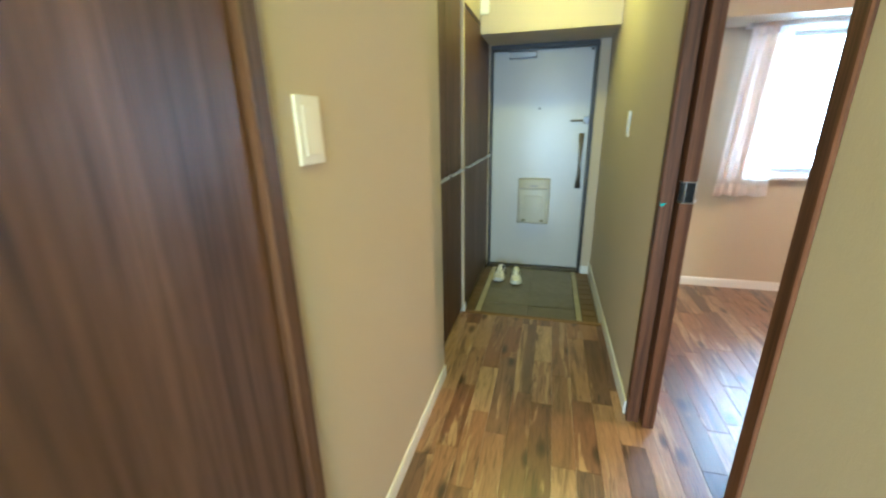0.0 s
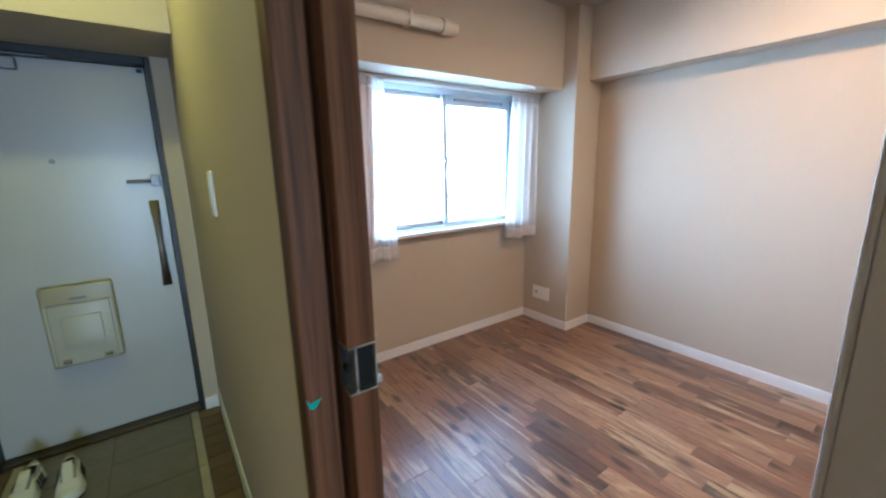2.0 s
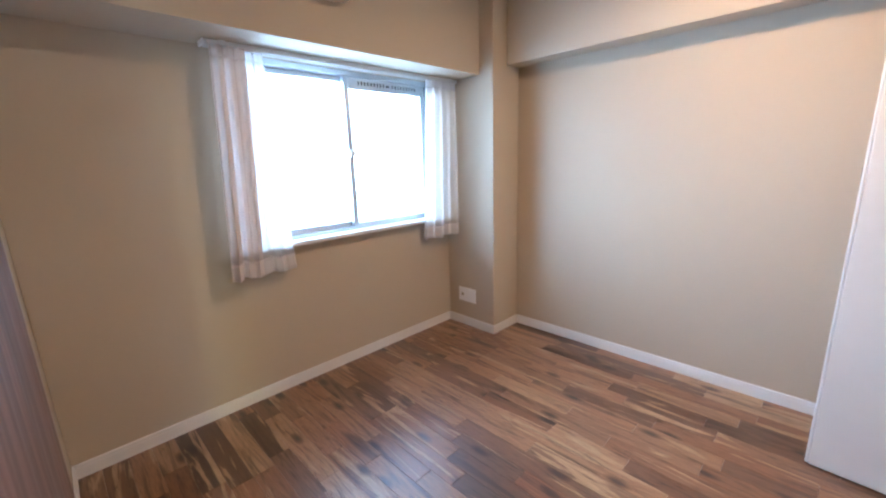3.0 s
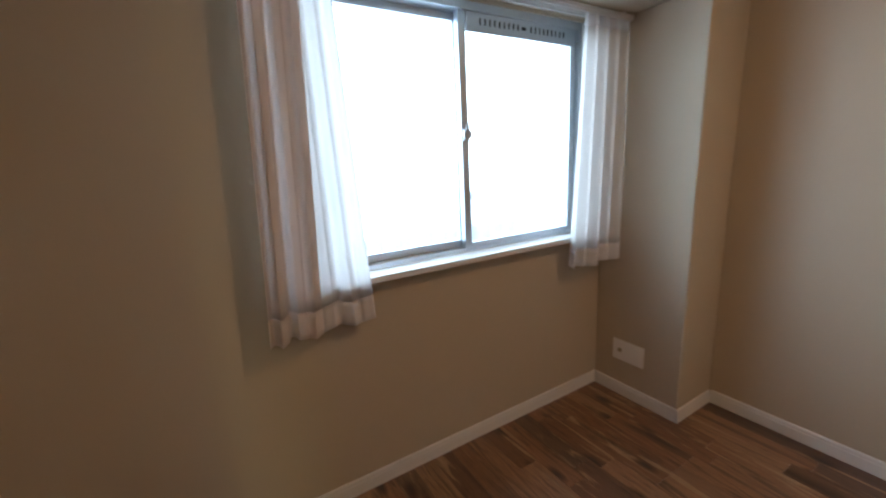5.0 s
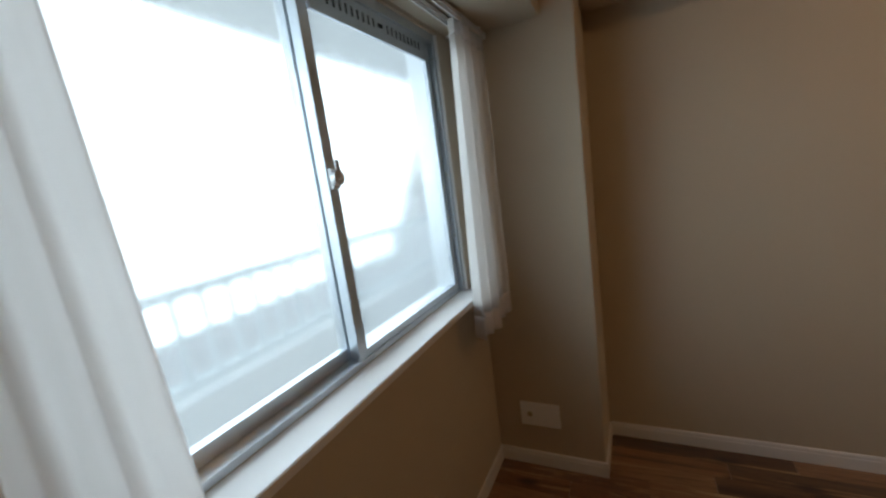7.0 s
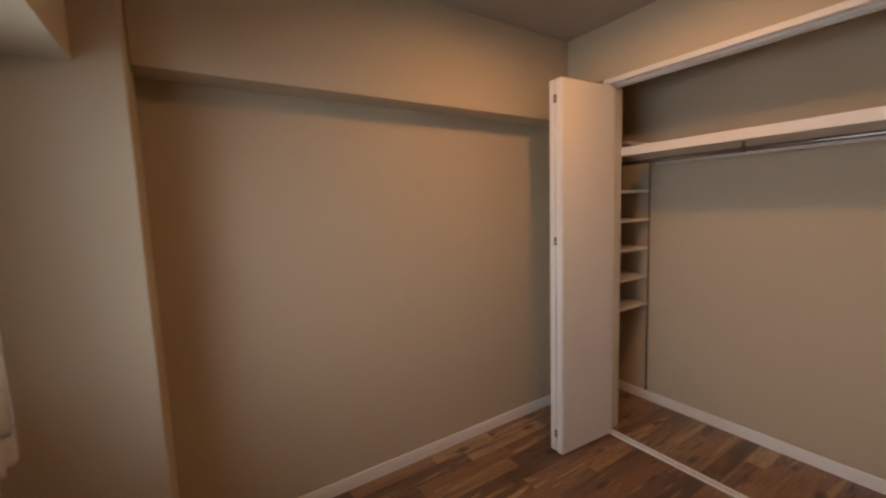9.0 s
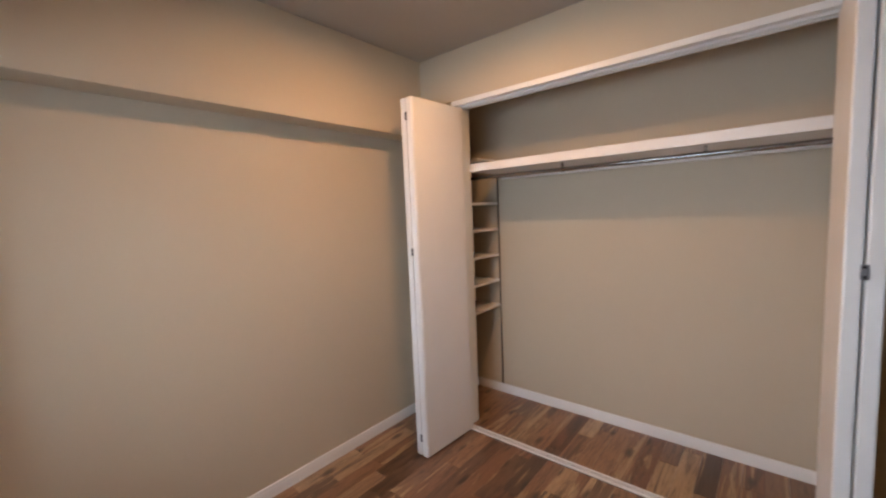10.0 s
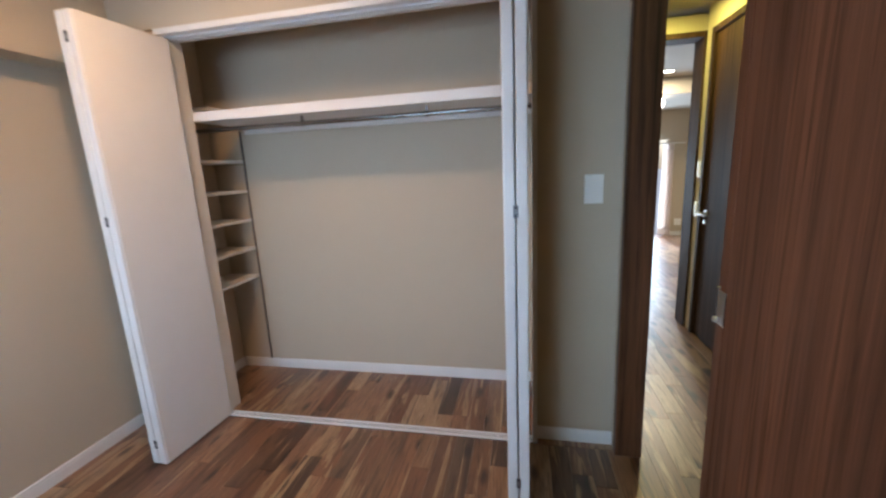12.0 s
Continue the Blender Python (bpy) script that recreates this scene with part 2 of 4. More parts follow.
def bx(bm, x0, x1, y0, y1, z0, z1, bevel=0.0, seg=1):
    """A box in bm, with bevelled edges on demand."""
    before = set(bm.verts)
    g = bmesh.ops.create_cube(bm, size=1.0)["verts"]
    for v in g:
        v.co = Vector(((x0 + x1) / 2 + v.co.x * (x1 - x0), (y0 + y1) / 2 + v.co.y * (y1 - y0), (z0 + z1) / 2 + v.co.z * (z1 - z0)))
    if bevel > 0:
        es = list({e for v in g for e in v.link_edges})
        bmesh.ops.bevel(bm, geom=es, offset=bevel, segments=seg, affect="EDGES", profile=0.6)
    return [v for v in bm.verts if v not in before]


def cyl(bm, a, b, r, n=20, r2=None, caps=True):
    """A cylinder or cone from a to b."""
    a, b = Vector(a), Vector(b)
    d = b - a
    m = Matrix.Translation((a + b) / 2) @ d.to_track_quat("Z", "Y").to_matrix().to_4x4()
    bmesh.ops.create_cone(bm, cap_ends=caps, segments=n, radius1=r, radius2=r if r2 is None else r2, depth=d.length, matrix=m)


def tube(bm, pts, r, n=10):
    """A round bar through points."""
    rings = []
    pts = [Vector(p) for p in pts]
    for i, p in enumerate(pts):
        d = (pts[min(i + 1, len(pts) - 1)] - pts[max(i - 1, 0)]).normalized()
        q = d.to_track_quat("Z", "Y")
        rings.append([bm.verts.new(p + q @ Vector((r * math.cos(2 * math.pi * k / n), r * math.sin(2 * math.pi * k / n), 0))) for k in range(n)])
    for a, b in zip(rings, rings[1:]):
        for k in range(n):
            bm.faces.new((a[k], a[(k + 1) % n], b[(k + 1) % n], b[k]))
    bm.faces.new(rings[0][::-1])
    bm.faces.new(rings[-1])


def mesh_of(name, bm, mat, smooth=False):
    bmesh.ops.recalc_face_normals(bm, faces=bm.faces)
    me = bpy.data.meshes.new(name)
    bm.to_mesh(me)
    bm.free()
    me.materials.append(mat)
    if smooth:
        me.polygons.foreach_set("use_smooth", [True] * len(me.polygons))
        me.set_sharp_from_angle(angle=radians(35))
    return me


def thing(name, base, label, category, group="", kind=""):
    ob = new(name)
    ob.empty_display_size = 0.05
    ob.location = base
    BASE[ob.name] = Vector(base)
    return tagged(ob, label, category, group, kind)


def part(name, bm, mat, parent, label="", smooth=False):
    """Links bm, given in world metres, as one mesh under a thing or a part."""
    base = BASE[parent.name]
    bmesh.ops.translate(bm, verts=bm.verts, vec=-base)
    ob = new(name, mesh_of(name, bm, mat, smooth))
    ob.parent = parent
    BASE[ob.name] = base
    return tagged(ob, label)


def structure(name, bm, mat, label, category="", smooth=False):
    ob = new(name, mesh_of(name, bm, mat, smooth))
    BASE[ob.name] = Vector((0, 0, 0))
    return tagged(ob, label, category or name.split("_")[0], "", "structure")


def boxes(*rows, bevel=0.0):
    bm = bmesh.new()
    for r in rows:
        bx(bm, *r, bevel=bevel)
    return bm


# ---- the large structure ----
CEIL = 2.435
structure("wall_window", boxes(
    (1.237, 2.12, 4.506, 4.64, 0, CEIL), (3.462, 4.04, 4.506, 4.64, 0, CEIL),
    (2.12, 3.462, 4.506, 4.64, 0, 0.868), (2.12, 3.462, 4.506, 4.64, 1.866, CEIL)),
    M_WALL, "cream papered wall with a wide window", "wall")
structure("beam_window", boxes((1.237, 3.617, 4.16, 4.504, 1.88, CEIL - 0.002)), M_WALL, "deep cream papered beam above the window", "beam")
structure("column", boxes((3.617, 3.918, 4.04, 4.504, 0, CEIL - 0.002), bevel=0.004), M_WALL, "cream papered corner column", "column")
structure("wall_east", boxes((3.92, 4.04, 1.12, 4.504, 0, CEIL)), M_WALL, "cream papered side wall", "wall")
structure("beam_east", boxes((3.767, 3.918, 1.832, 4.038, 1.94, CEIL - 0.002), bevel=0.003), M_WALL, "cream papered beam along the side wall", "beam")
structure("wall_closet_head", boxes((1.30, 3.918, 1.70, 1.83, 2.128, CEIL - 0.002)), M_WALL, "cream papered wall above the closet", "wall")
structure("wall_closet_return", boxes((3.50, 3.918, 1.70, 1.815, 0, 2.126)), M_WALL, "cream papered wall beside the closet", "wall")
structure("wall_switch", boxes((1.297, 1.66, 1.70, 1.785, 0, 2.126)), M_WALL, "cream papered wall between closet and doorway", "wall")
structure("wall_closet_back", boxes((1.302, 3.918, 1.10, 1.235, 0, CEIL)), M_WALL, "cream papered back wall of the closet", "wall")
structure("wall_closet_side_far", boxes((3.80, 3.918, 1.237, 1.698, 0, CEIL)), M_WALL, "cream papered side wall of the closet", "wall")
structure("wall_closet_side_near", boxes((1.56, 1.66, 1.237, 1.698, 0, CEIL)), M_WALL, "cream papered side wall of the closet", "wall")
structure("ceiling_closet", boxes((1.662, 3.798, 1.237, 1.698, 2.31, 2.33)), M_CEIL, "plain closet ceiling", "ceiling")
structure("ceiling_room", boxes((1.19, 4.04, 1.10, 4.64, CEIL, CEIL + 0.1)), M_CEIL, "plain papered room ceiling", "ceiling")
structure("wall_hall_right", boxes(
    (1.19, 1.235, 2.765, 4.84, -0.06, CEIL), (1.19, 1.30, 0.17, 1.826, 0, CEIL), (1.19, 1.235, 1.828, 2.763, 2.26, CEIL)),
    M_WALL, "cream papered hall wall with a doorway", "wall")
structure("wall_hall_left", boxes(
    (0.10, 0.30, 1.722, 2.857, 0, CEIL), (0.10, 0.30, 1.0, 1.72, 2.262, CEIL), (0.10, 0.30, 1.0, 1.008, 0, 2.262), (0.10, 0.22, 1.008, 1.72, 0, 2.262),
    (0.10, 0.35, 0.05, 0.998, 0, CEIL), (0.35, 0.41, 0.227, 0.318, 0, CEIL), (0.35, 0.41, 0.318, 0.998, 2.262, CEIL), (0.35, 0.41, 0.97, 0.998, 0, 2.262),
    (-0.20, -0.08, 2.857, 4.84, -0.06, CEIL), (-0.08, 0.10, 2.70, 2.857, 0, CEIL), (-0.08, 0.232, 2.859, 4.72, 1.99, CEIL)),
    M_WALL, "cream papered hall wall", "wall")
structure("wall_entrance", boxes(
    (-0.08, 0.232, 4.722, 4.90, -0.06, 1.905), (1.112, 1.188, 4.722, 4.90, -0.06, 1.905), (-0.08, 1.188, 4.722, 4.90, 1.905, CEIL)),
    M_WALL, "cream papered wall around the entrance door", "wall")
structure("beam_entrance", boxes((0.234, 1.188, 4.268, 4.72, 1.907, CEIL - 0.002)), M_WALL, "cream papered beam over the entrance", "beam")
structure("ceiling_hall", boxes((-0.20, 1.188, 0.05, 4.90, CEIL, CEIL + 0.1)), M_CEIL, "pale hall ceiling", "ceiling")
structure("wall_living_hall", boxes(
    (-3.0, 0.345, 0.05, 0.17, 0, 2.40), (1.19, 3.0, 0.05, 0.168, 0, 2.40), (0.345, 1.19, 0.05, 0.17, 2.275, 2.40)),
    M_WALL, "cream papered wall with the living room doorway", "wall")
structure("wall_living_far", boxes(
    (-3.0, -0.80, -4.30, -4.16, 0, 2.40), (2.2, 3.0, -4.30, -4.16, 0, 2.40), (-0.80, 2.2, -4.30, -4.16, 1.70, 2.40)),
    M_WALL, "cream papered far wall with a tall window", "wall")
structure("wall_living_west", boxes((-3.12, -3.0, -4.30, 0.17, 0, 2.40)), M_WALL, "cream papered living room wall", "wall")
structure("wall_living_east", boxes((3.0, 3.12, -4.30, 0.17, 0, 2.40)), M_WALL, "cream papered living room wall", "wall")
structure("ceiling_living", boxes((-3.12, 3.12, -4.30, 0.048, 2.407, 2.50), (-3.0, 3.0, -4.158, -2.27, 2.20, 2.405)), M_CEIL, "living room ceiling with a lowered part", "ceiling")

# outside, seen through the frosted window
structure("ground", boxes((-400, 400, -400, 400, -8.2, -8.0)), M_GROUND, "grey ground far below", "ground")
structure("floor_gallery", boxes((-3, 8, 4.90, 5.70, -0.25, -0.10)), M_CONCRETE, "concrete access gallery outside the window", "floor")
structure("ceiling_gallery", boxes((-3, 8, 4.90, 5.70, 2.50, 2.62), (-3, 8, 5.56, 5.70, 2.16, 2.50)), M_CONCRETE, "concrete slab over the gallery", "ceiling")
structure("wall_outside", boxes((-3, 1.19, 4.90, 4.98, -0.3, 2.5), (4.04, 8, 4.64, 4.90, -0.3, 2.5)), M_CONCRETE, "outside wall of the building", "wall")


# ---- baseboards ----
def baseboard(a, b, z=0.0, side=1, h=0.068):
    """A white skirting from a to b along a wall; its thickness lies on the left of the way from a to b if side is 1."""
    a, b = Vector((*a, 0)), Vector((*b, 0))
    d = (b - a).normalized()
    n = Vector((-d.y, d.x, 0)) * side
    prof = [(0.0005, 0), (0.010, 0), (0.010, 0.048), (0.0085, 0.051), (0.0085, h - 0.006), (0.005, h), (0.0005, h)]
    bm = bmesh.new()
    rings = [[bm.verts.new(p + n * u + Vector((0, 0, z + w))) for u, w in prof] for p in (a, b)]
    k = len(prof)
    for i in range(k):
        bm.faces.new((rings[0][i], rings[0][(i + 1) % k], rings[1][(i + 1) % k], rings[1][i]))
    bm.faces.new(rings[0])
    bm.faces.new(rings[1][::-1])
    return structure("baseboard", bm, M_WHITE, "white painted skirting board", "baseboard")


baseboard((3.617, 4.506), (1.237, 4.506))
baseboard((3.617, 4.030), (3.617, 4.496))
baseboard((3.91, 4.04), (3.607, 4.04), side=1)
baseboard((3.92, 1.817), (3.92, 4.030))
baseboard((3.50, 1.815), (3.91, 1.815))
baseboard((1.297, 1.785), (1.66, 1.785))
baseboard((1.237, 4.496), (1.237, 2.79))
baseboard((1.67, 1.235), (3.79, 1.235))
baseboard((3.80, 1.245), (3.80, 1.69))
baseboard((0.30, 2.857), (0.30, 1.722))
baseboard((1.19, 2.767), (1.19, 3.63))
baseboard((1.19, 3.632), (1.19, 4.712), z=-0.05, h=0.11)
baseboard((1.188, 4.722), (1.112, 4.722), z=-0.055, h=0.075)
baseboard((1.19, 0.23), (1.19, 1.82))
baseboard((-0.81, -4.16), (-2.99, -4.16), side=-1)


# ---- sliding door and its frame ----
def jamb(name, rows, label):
    bm = bmesh.new()
    for r in rows:
        bx(bm, *r, bevel=0.003)
    return structure(name, bm, M_WALNUT, label, "door frame")


jamb("door_frame_near", [(1.184, 1.302, 1.828, 1.872, 0, 2.258)], "dark walnut door lining")
jamb("door_frame_far", [(1.186, 1.2355, 2.715, 2.763, 0, 2.258)], "dark walnut door lining")
jamb("door_frame_head", [(1.186, 1.2355, 1.874, 2.713, 2.215, 2.258)], "dark walnut head of the door frame")
jamb("door_rail", [(1.2375, 1.306, 1.874, 3.66, 2.205, 2.258)], "dark walnut rail of the sliding door")

sd = thing("sliding_door", (1.26, 3.10, 0.008), "dark walnut sliding door slid open along the wall", "door")
bm = bmesh.new()
ym, zm, xa, xb = 2.680, (1.008, 1.086), 1.2440, 1.2895
bx(bm, xa, xb, ym + 0.036, 3.56, 0.008, 2.20, bevel=0.002)
bx(bm, xa, xb, ym, ym + 0.036, 0.008, zm[0], bevel=0.0015)
bx(bm, xa, xb, ym, ym + 0.036, zm[1], 2.20, bevel=0.0015)
leaf = part("leaf", bm, M_WALNUT, sd)
# edge pull: a dark pocket between chrome end plates, parted by a chrome strip
bm = bmesh.new()
for z in (zm[0], zm[1] - 0.003):
    bx(bm, xa - 0.001, xb + 0.001, ym - 0.0012, ym + 0.0355, z, z + 0.003, bevel=0.001)
bx(bm, xa + 0.010, xa + 0.013, ym - 0.001, ym + 0.031, zm[0] + 0.003, zm[1] - 0.003)
bx(bm, xb - 0.0022, xb - 0.0002, ym - 0.001, ym + 0.031, zm[0] + 0.003, zm[1] - 0.003)
part("edge_pull", bm, M_CHROME, leaf, "chrome edge pull")
bm = bmesh.new()
bx(bm, xa + 0.001, xb - 0.001, ym + 0.031, ym + 0.0355, zm[0] + 0.003, zm[1] - 0.003)
bx(bm, xa + 0.013, xb - 0.0025, ym + 0.006, ym + 0.031, zm[0] + 0.004, zm[1] - 0.004)
bx(bm, xa + 0.002, xa + 0.007, ym + 0.016, ym + 0.031, zm[0] + 0.030, zm[0] + 0.042, bevel=0.001)
part("pocket", bm, M_BLACK, leaf, "black pocket of the pull")
bm = bmesh.new()
bx(bm, xb, xb + 0.010, ym + 0.002, ym + 0.014, zm[0] + 0.004, zm[0] + 0.016, bevel=0.003, seg=2)
bx(bm, xb, xb + 0.004, ym + 0.002, ym + 0.012, zm[1] + 0.004, zm[1] + 0.010, bevel=0.0015)
part("latch_lever", bm, M_CHROME, leaf, "small chrome lever")

tp = bmesh.new()
for p in ((1.1845, 1.008), (1.1905, 0.998), (1.2075, 1.003), (1.2000, 0.992), (1.1955, 0.988), (1.1890, 0.990)):
    tp.verts.new((p[0] + 0.002, 2.7144, p[1]))
bmesh.ops.extrude_face_region(tp, geom=[tp.faces.new(tp.verts)])
for v in list(tp.verts)[6:]:
    v.co.y -= 0.001
t_ob = new("masking_tape", mesh_of("masking_tape", tp, M_TEAL))
tagged(t_ob, "scrap of teal masking tape on the door frame", "tape")


# ---- hinged doors along the hall ----
def hinged_door(x, y0, y1, lever_y, label, wood):
    """A closed walnut door in the left hall wall; its frame is proud of the wall."""
    d = thing("hinged_door", (x, (y0 + y1) / 2, 0.006), label, "door", "hall doors")
    part("leaf", boxes((x - 0.045, x - 0.010, y0 + 0.045, y1 - 0.045, 0.006, 2.212), bevel=0.002), wood, d)
    for a, b in ((y0, y0 + 0.042), (y1 - 0.042, y1)):
        part("door_frame", boxes((x - 0.06, x + 0.010, a, b, 0, 2.258), bevel=0.003), wood, d)
    part("door_frame", boxes((x - 0.06, x + 0.010, y0 + 0.042, y1 - 0.042, 2.216, 2.258), bevel=0.003), wood, d)
    bm = bmesh.new()
    cyl(bm, (x - 0.010, lever_y, 0.97), (x + 0.045, lever_y, 0.97), 0.009)
    tube(bm, [(x + 0.045, lever_y - 0.012, 0.97), (x + 0.05, lever_y + 0.02, 0.97), (x + 0.05, lever_y + 0.07, 0.968), (x + 0.046, lever_y + 0.115, 0.964)], 0.0085)
    cyl(bm, (x - 0.010, lever_y, 0.97), (x - 0.002, lever_y, 0.97), 0.026)
    part("lever_handle", bm, M_CHROME, d, "brushed metal lever handle", True)
    bm = bmesh.new()
    cyl(bm, (x - 0.010, lever_y, 0.905), (x + 0.004, lever_y, 0.905), 0.017)
    part("lock_rose", bm, M_CHROME, d, "round lock rosette", True)
    return d


hinged_door(0.30, 1.010, 1.720, 1.10, "closed dark walnut door with a lever handle", M_DOORWOOD)
hinged_door(0.41, 0.320, 0.968, 0.42, "closed dark walnut door with a lever handle", M_WALNUT_MATT_SHADED)

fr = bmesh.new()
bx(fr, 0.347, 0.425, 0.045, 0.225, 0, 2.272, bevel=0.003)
structure("door_frame_living_left", fr, M_WALNUT_MATT_SHADED, "dark walnut living room door frame", "door frame")
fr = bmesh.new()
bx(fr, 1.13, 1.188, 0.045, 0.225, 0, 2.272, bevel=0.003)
structure("door_frame_living_right", fr, M_WALNUT_MATT_SHADED, "dark walnut living room door frame", "door frame")
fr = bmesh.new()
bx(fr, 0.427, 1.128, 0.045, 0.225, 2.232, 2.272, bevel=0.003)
structure("door_frame_living_head", fr, M_WALNUT_MATT_SHADED, "dark walnut head of the living room door", "door frame")


# ---- switches and outlets ----
def wall_plate(name, centre, normal, w, h, label, category, rockers=1, vertical=True):
    """A rounded plastic plate on a wall with its rocker or sockets."""
    c, n = Vector(centre), Vector(normal)
    u = Vector((-n.y, n.x, 0))
    t = thing(name, centre, label, category)

    def slab(cu, cz, su, sz, d0, d1, bev):
        b = bmesh.new()
        bx(b, -su / 2, su / 2, d0, d1, -sz / 2, sz / 2, bevel=bev, seg=2)
        for v in b.verts:
            v.co = c + u * (v.co.x + cu) + n * v.co.y + Vector((0, 0, v.co.z + cz))
        return b
    part("cover_plate", slab(0, 0, w, h, 0.0005, 0.008, 0.003), M_PLASTIC, t)
    if rockers:
        part("rocker", slab(0, 0, w * 0.56, h * 0.72, 0.008, 0.0105, 0.0012), M_PLASTIC, t)
    return t, slab


wall_plate("light_switch", (1.416, 1.785, 1.265), (0, 1, 0), 0.080, 0.128, "white light switch beside the closet", "switch")
wall_plate("light_switch", (0.30, 1.836, 1.293), (1, 0, 0), 0.086, 0.134, "white light switch on the cream hall wall", "switch")
wall_plate("light_switch", (0.41, 0.272, 1.29), (1, 0, 0), 0.070, 0.118, "white light switch by the living room door", "switch")
wall_plate("light_switch", (0.41, 0.272, 0.985), (1, 0, 0), 0.070, 0.118, "white light switch by the living room door", "switch")
ic, slab = wall_plate("intercom_switch", (1.19, 3.56, 1.277), (-1, 0, 0), 0.070, 0.136, "slim white switch with a small pilot lamp", "switch")
part("pilot_lamp", slab(0.0, -0.045, 0.016, 0.010, 0.0105, 0.0125, 0.001), M_BEIGE_D, ic, "small pilot lamp")
ol, slab = wall_plate("wall_outlet", (3.617, 4.303, 0.256), (-1, 0, 0), 0.174, 0.113, "wide white blank and socket plate on the column", "outlet", 0)
part("socket", slab(-0.045, 0.0, 0.022, 0.022, 0.008, 0.0095, 0.002), M_BEIGE_D, ol, "round aerial socket")
wall_plate("wall_outlet", (-1.02, -4.16, 0.24), (0, 1, 0), 0.12, 0.12, "white double outlet on the far wall", "outlet")


# ---- window ----
W0, W1, WZ0, WZ1 = 2.12, 3.462, 0.893, 1.866
win = thing("window_1", (2.78, 4.56, 0.868), "aluminium sliding window with frosted panes and a vent strip", "window", "", "structure")
bm = boxes((W0, W0 + 0.028, 4.515, 4.632, WZ0, WZ1), (W1 - 0.028, W1, 4.515, 4.632, WZ0, WZ1),
           (W0 + 0.028, W1 - 0.028, 4.515, 4.632, WZ1 - 0.03, WZ1), (W0 + 0.028, W1 - 0.028, 4.53, 4.632, WZ0, WZ0 + 0.016),
           (W0 + 0.028, W1 - 0.028, 4.538, 4.542, WZ0 + 0.016, WZ0 + 0.0165), (W0 + 0.028, W1 - 0.028, 4.578, 4.582, WZ0 + 0.016, WZ0 + 0.0165),
           (W1 - 0.036, W1 - 0.028, 4.535, 4.545, WZ0 + 0.016, WZ1 - 0.03))
part("window_frame", bm, M_ALU, win, "pale aluminium frame")
bm = boxes((W0, W1, 4.432, 4.512, 0.869, 0.892), bevel=0.003)
bx(bm, W0 + 0.001, W1 - 0.001, 4.512, 4.53, 0.870, 0.890)
part("window_sill", bm, M_WHITE, win, "white painted sill")
bm = boxes((W0, W0 + 0.012, 4.5065, 4.514, 0.892, 1.864), (W1 - 0.012, W1, 4.5065, 4.514, 0.892, 1.864))
part("window_lining", bm, M_WHITE, win, "white window lining")


def sash(x0, x1, y, top, bottom, left, right):
    """One sliding sash with its pane; the stiles are left and right wide."""
    z0, z1 = WZ0 + 0.017, WZ1 - 0.028
    b = boxes((x0, x0 + left, y - 0.014, y + 0.014, z0, z1), (x1 - right, x1, y - 0.014, y + 0.014, z0, z1),
              (x0 + left, x1 - right, y - 0.012, y + 0.012, z1 - top, z1), (x0 + left, x1 - right, y - 0.012, y + 0.012, z0, z0 + bottom))
    s = part("sash", b, M_ALU, win, "aluminium sash")
    g = part("pane", boxes((x0 + left - 0.004, x1 - right + 0.004, y - 0.0025, y + 0.0025, z0 + bottom - 0.004, z1 - top + 0.004)), M_GLASS, s, "frosted glass pane")
    g.visible_shadow = False
    return s


s_out = sash(W0 + 0.029, 2.806, 4.582, 0.030, 0.032, 0.03, 0.034)
s_in = sash(2.772, W1 - 0.038, 4.545, 0.052, 0.020, 0.034, 0.030)
# ventilation strip in the head of the inner sash
zt = WZ1 - 0.028 - 0.052
bm = bmesh.new()
bx(bm, 2.807, W1 - 0.069, 4.524, 4.534, zt - 0.022, zt + 0.05, bevel=0.002)
vent = part("vent_strip", bm, M_ALU, win, "grey ventilation strip with slots")
for k in range(20):
    if k in (9, 10):
        continue
    x = 2.870 + k * 0.0245
    part("vent_slot", boxes((x, x + 0.007, 4.5225, 4.5238, zt + 0.006, zt + 0.030)), M_BLACK, vent)
bm = bmesh.new()
bx(bm, 3.088, 3.112, 4.519, 4.5238, zt + 0.011, zt + 0.023, bevel=0.002)
part("vent_knob", bm, M_BLACK, vent, "small vent slider")
bm = bmesh.new()
bx(bm, 2.776, 2.802, 4.520, 4.5305, 1.352, 1.402, bevel=0.003, seg=2)
lk = part("crescent_lock", bm, M_CHROME, win, "metal crescent lock")
bm = bmesh.new()
cyl(bm, (2.789, 4.522, 1.378), (2.789, 4.508, 1.378), 0.019, 20)
bx(bm, 2.782, 2.796, 4.505, 4.513, 1.372, 1.420, bevel=0.003)
part("lock_lever", bm, M_CHROME, lk, "crescent lever", True)
for z in (1.12, 1.36, 1.60, 1.78):
    bm = bmesh.new()
    cyl(bm, (W1 - 0.0275, 4.524, z), (W1 - 0.0295, 4.524, z), 0.003, 8)
    part("frame_screw", bm, M_BEIGE_D, win)


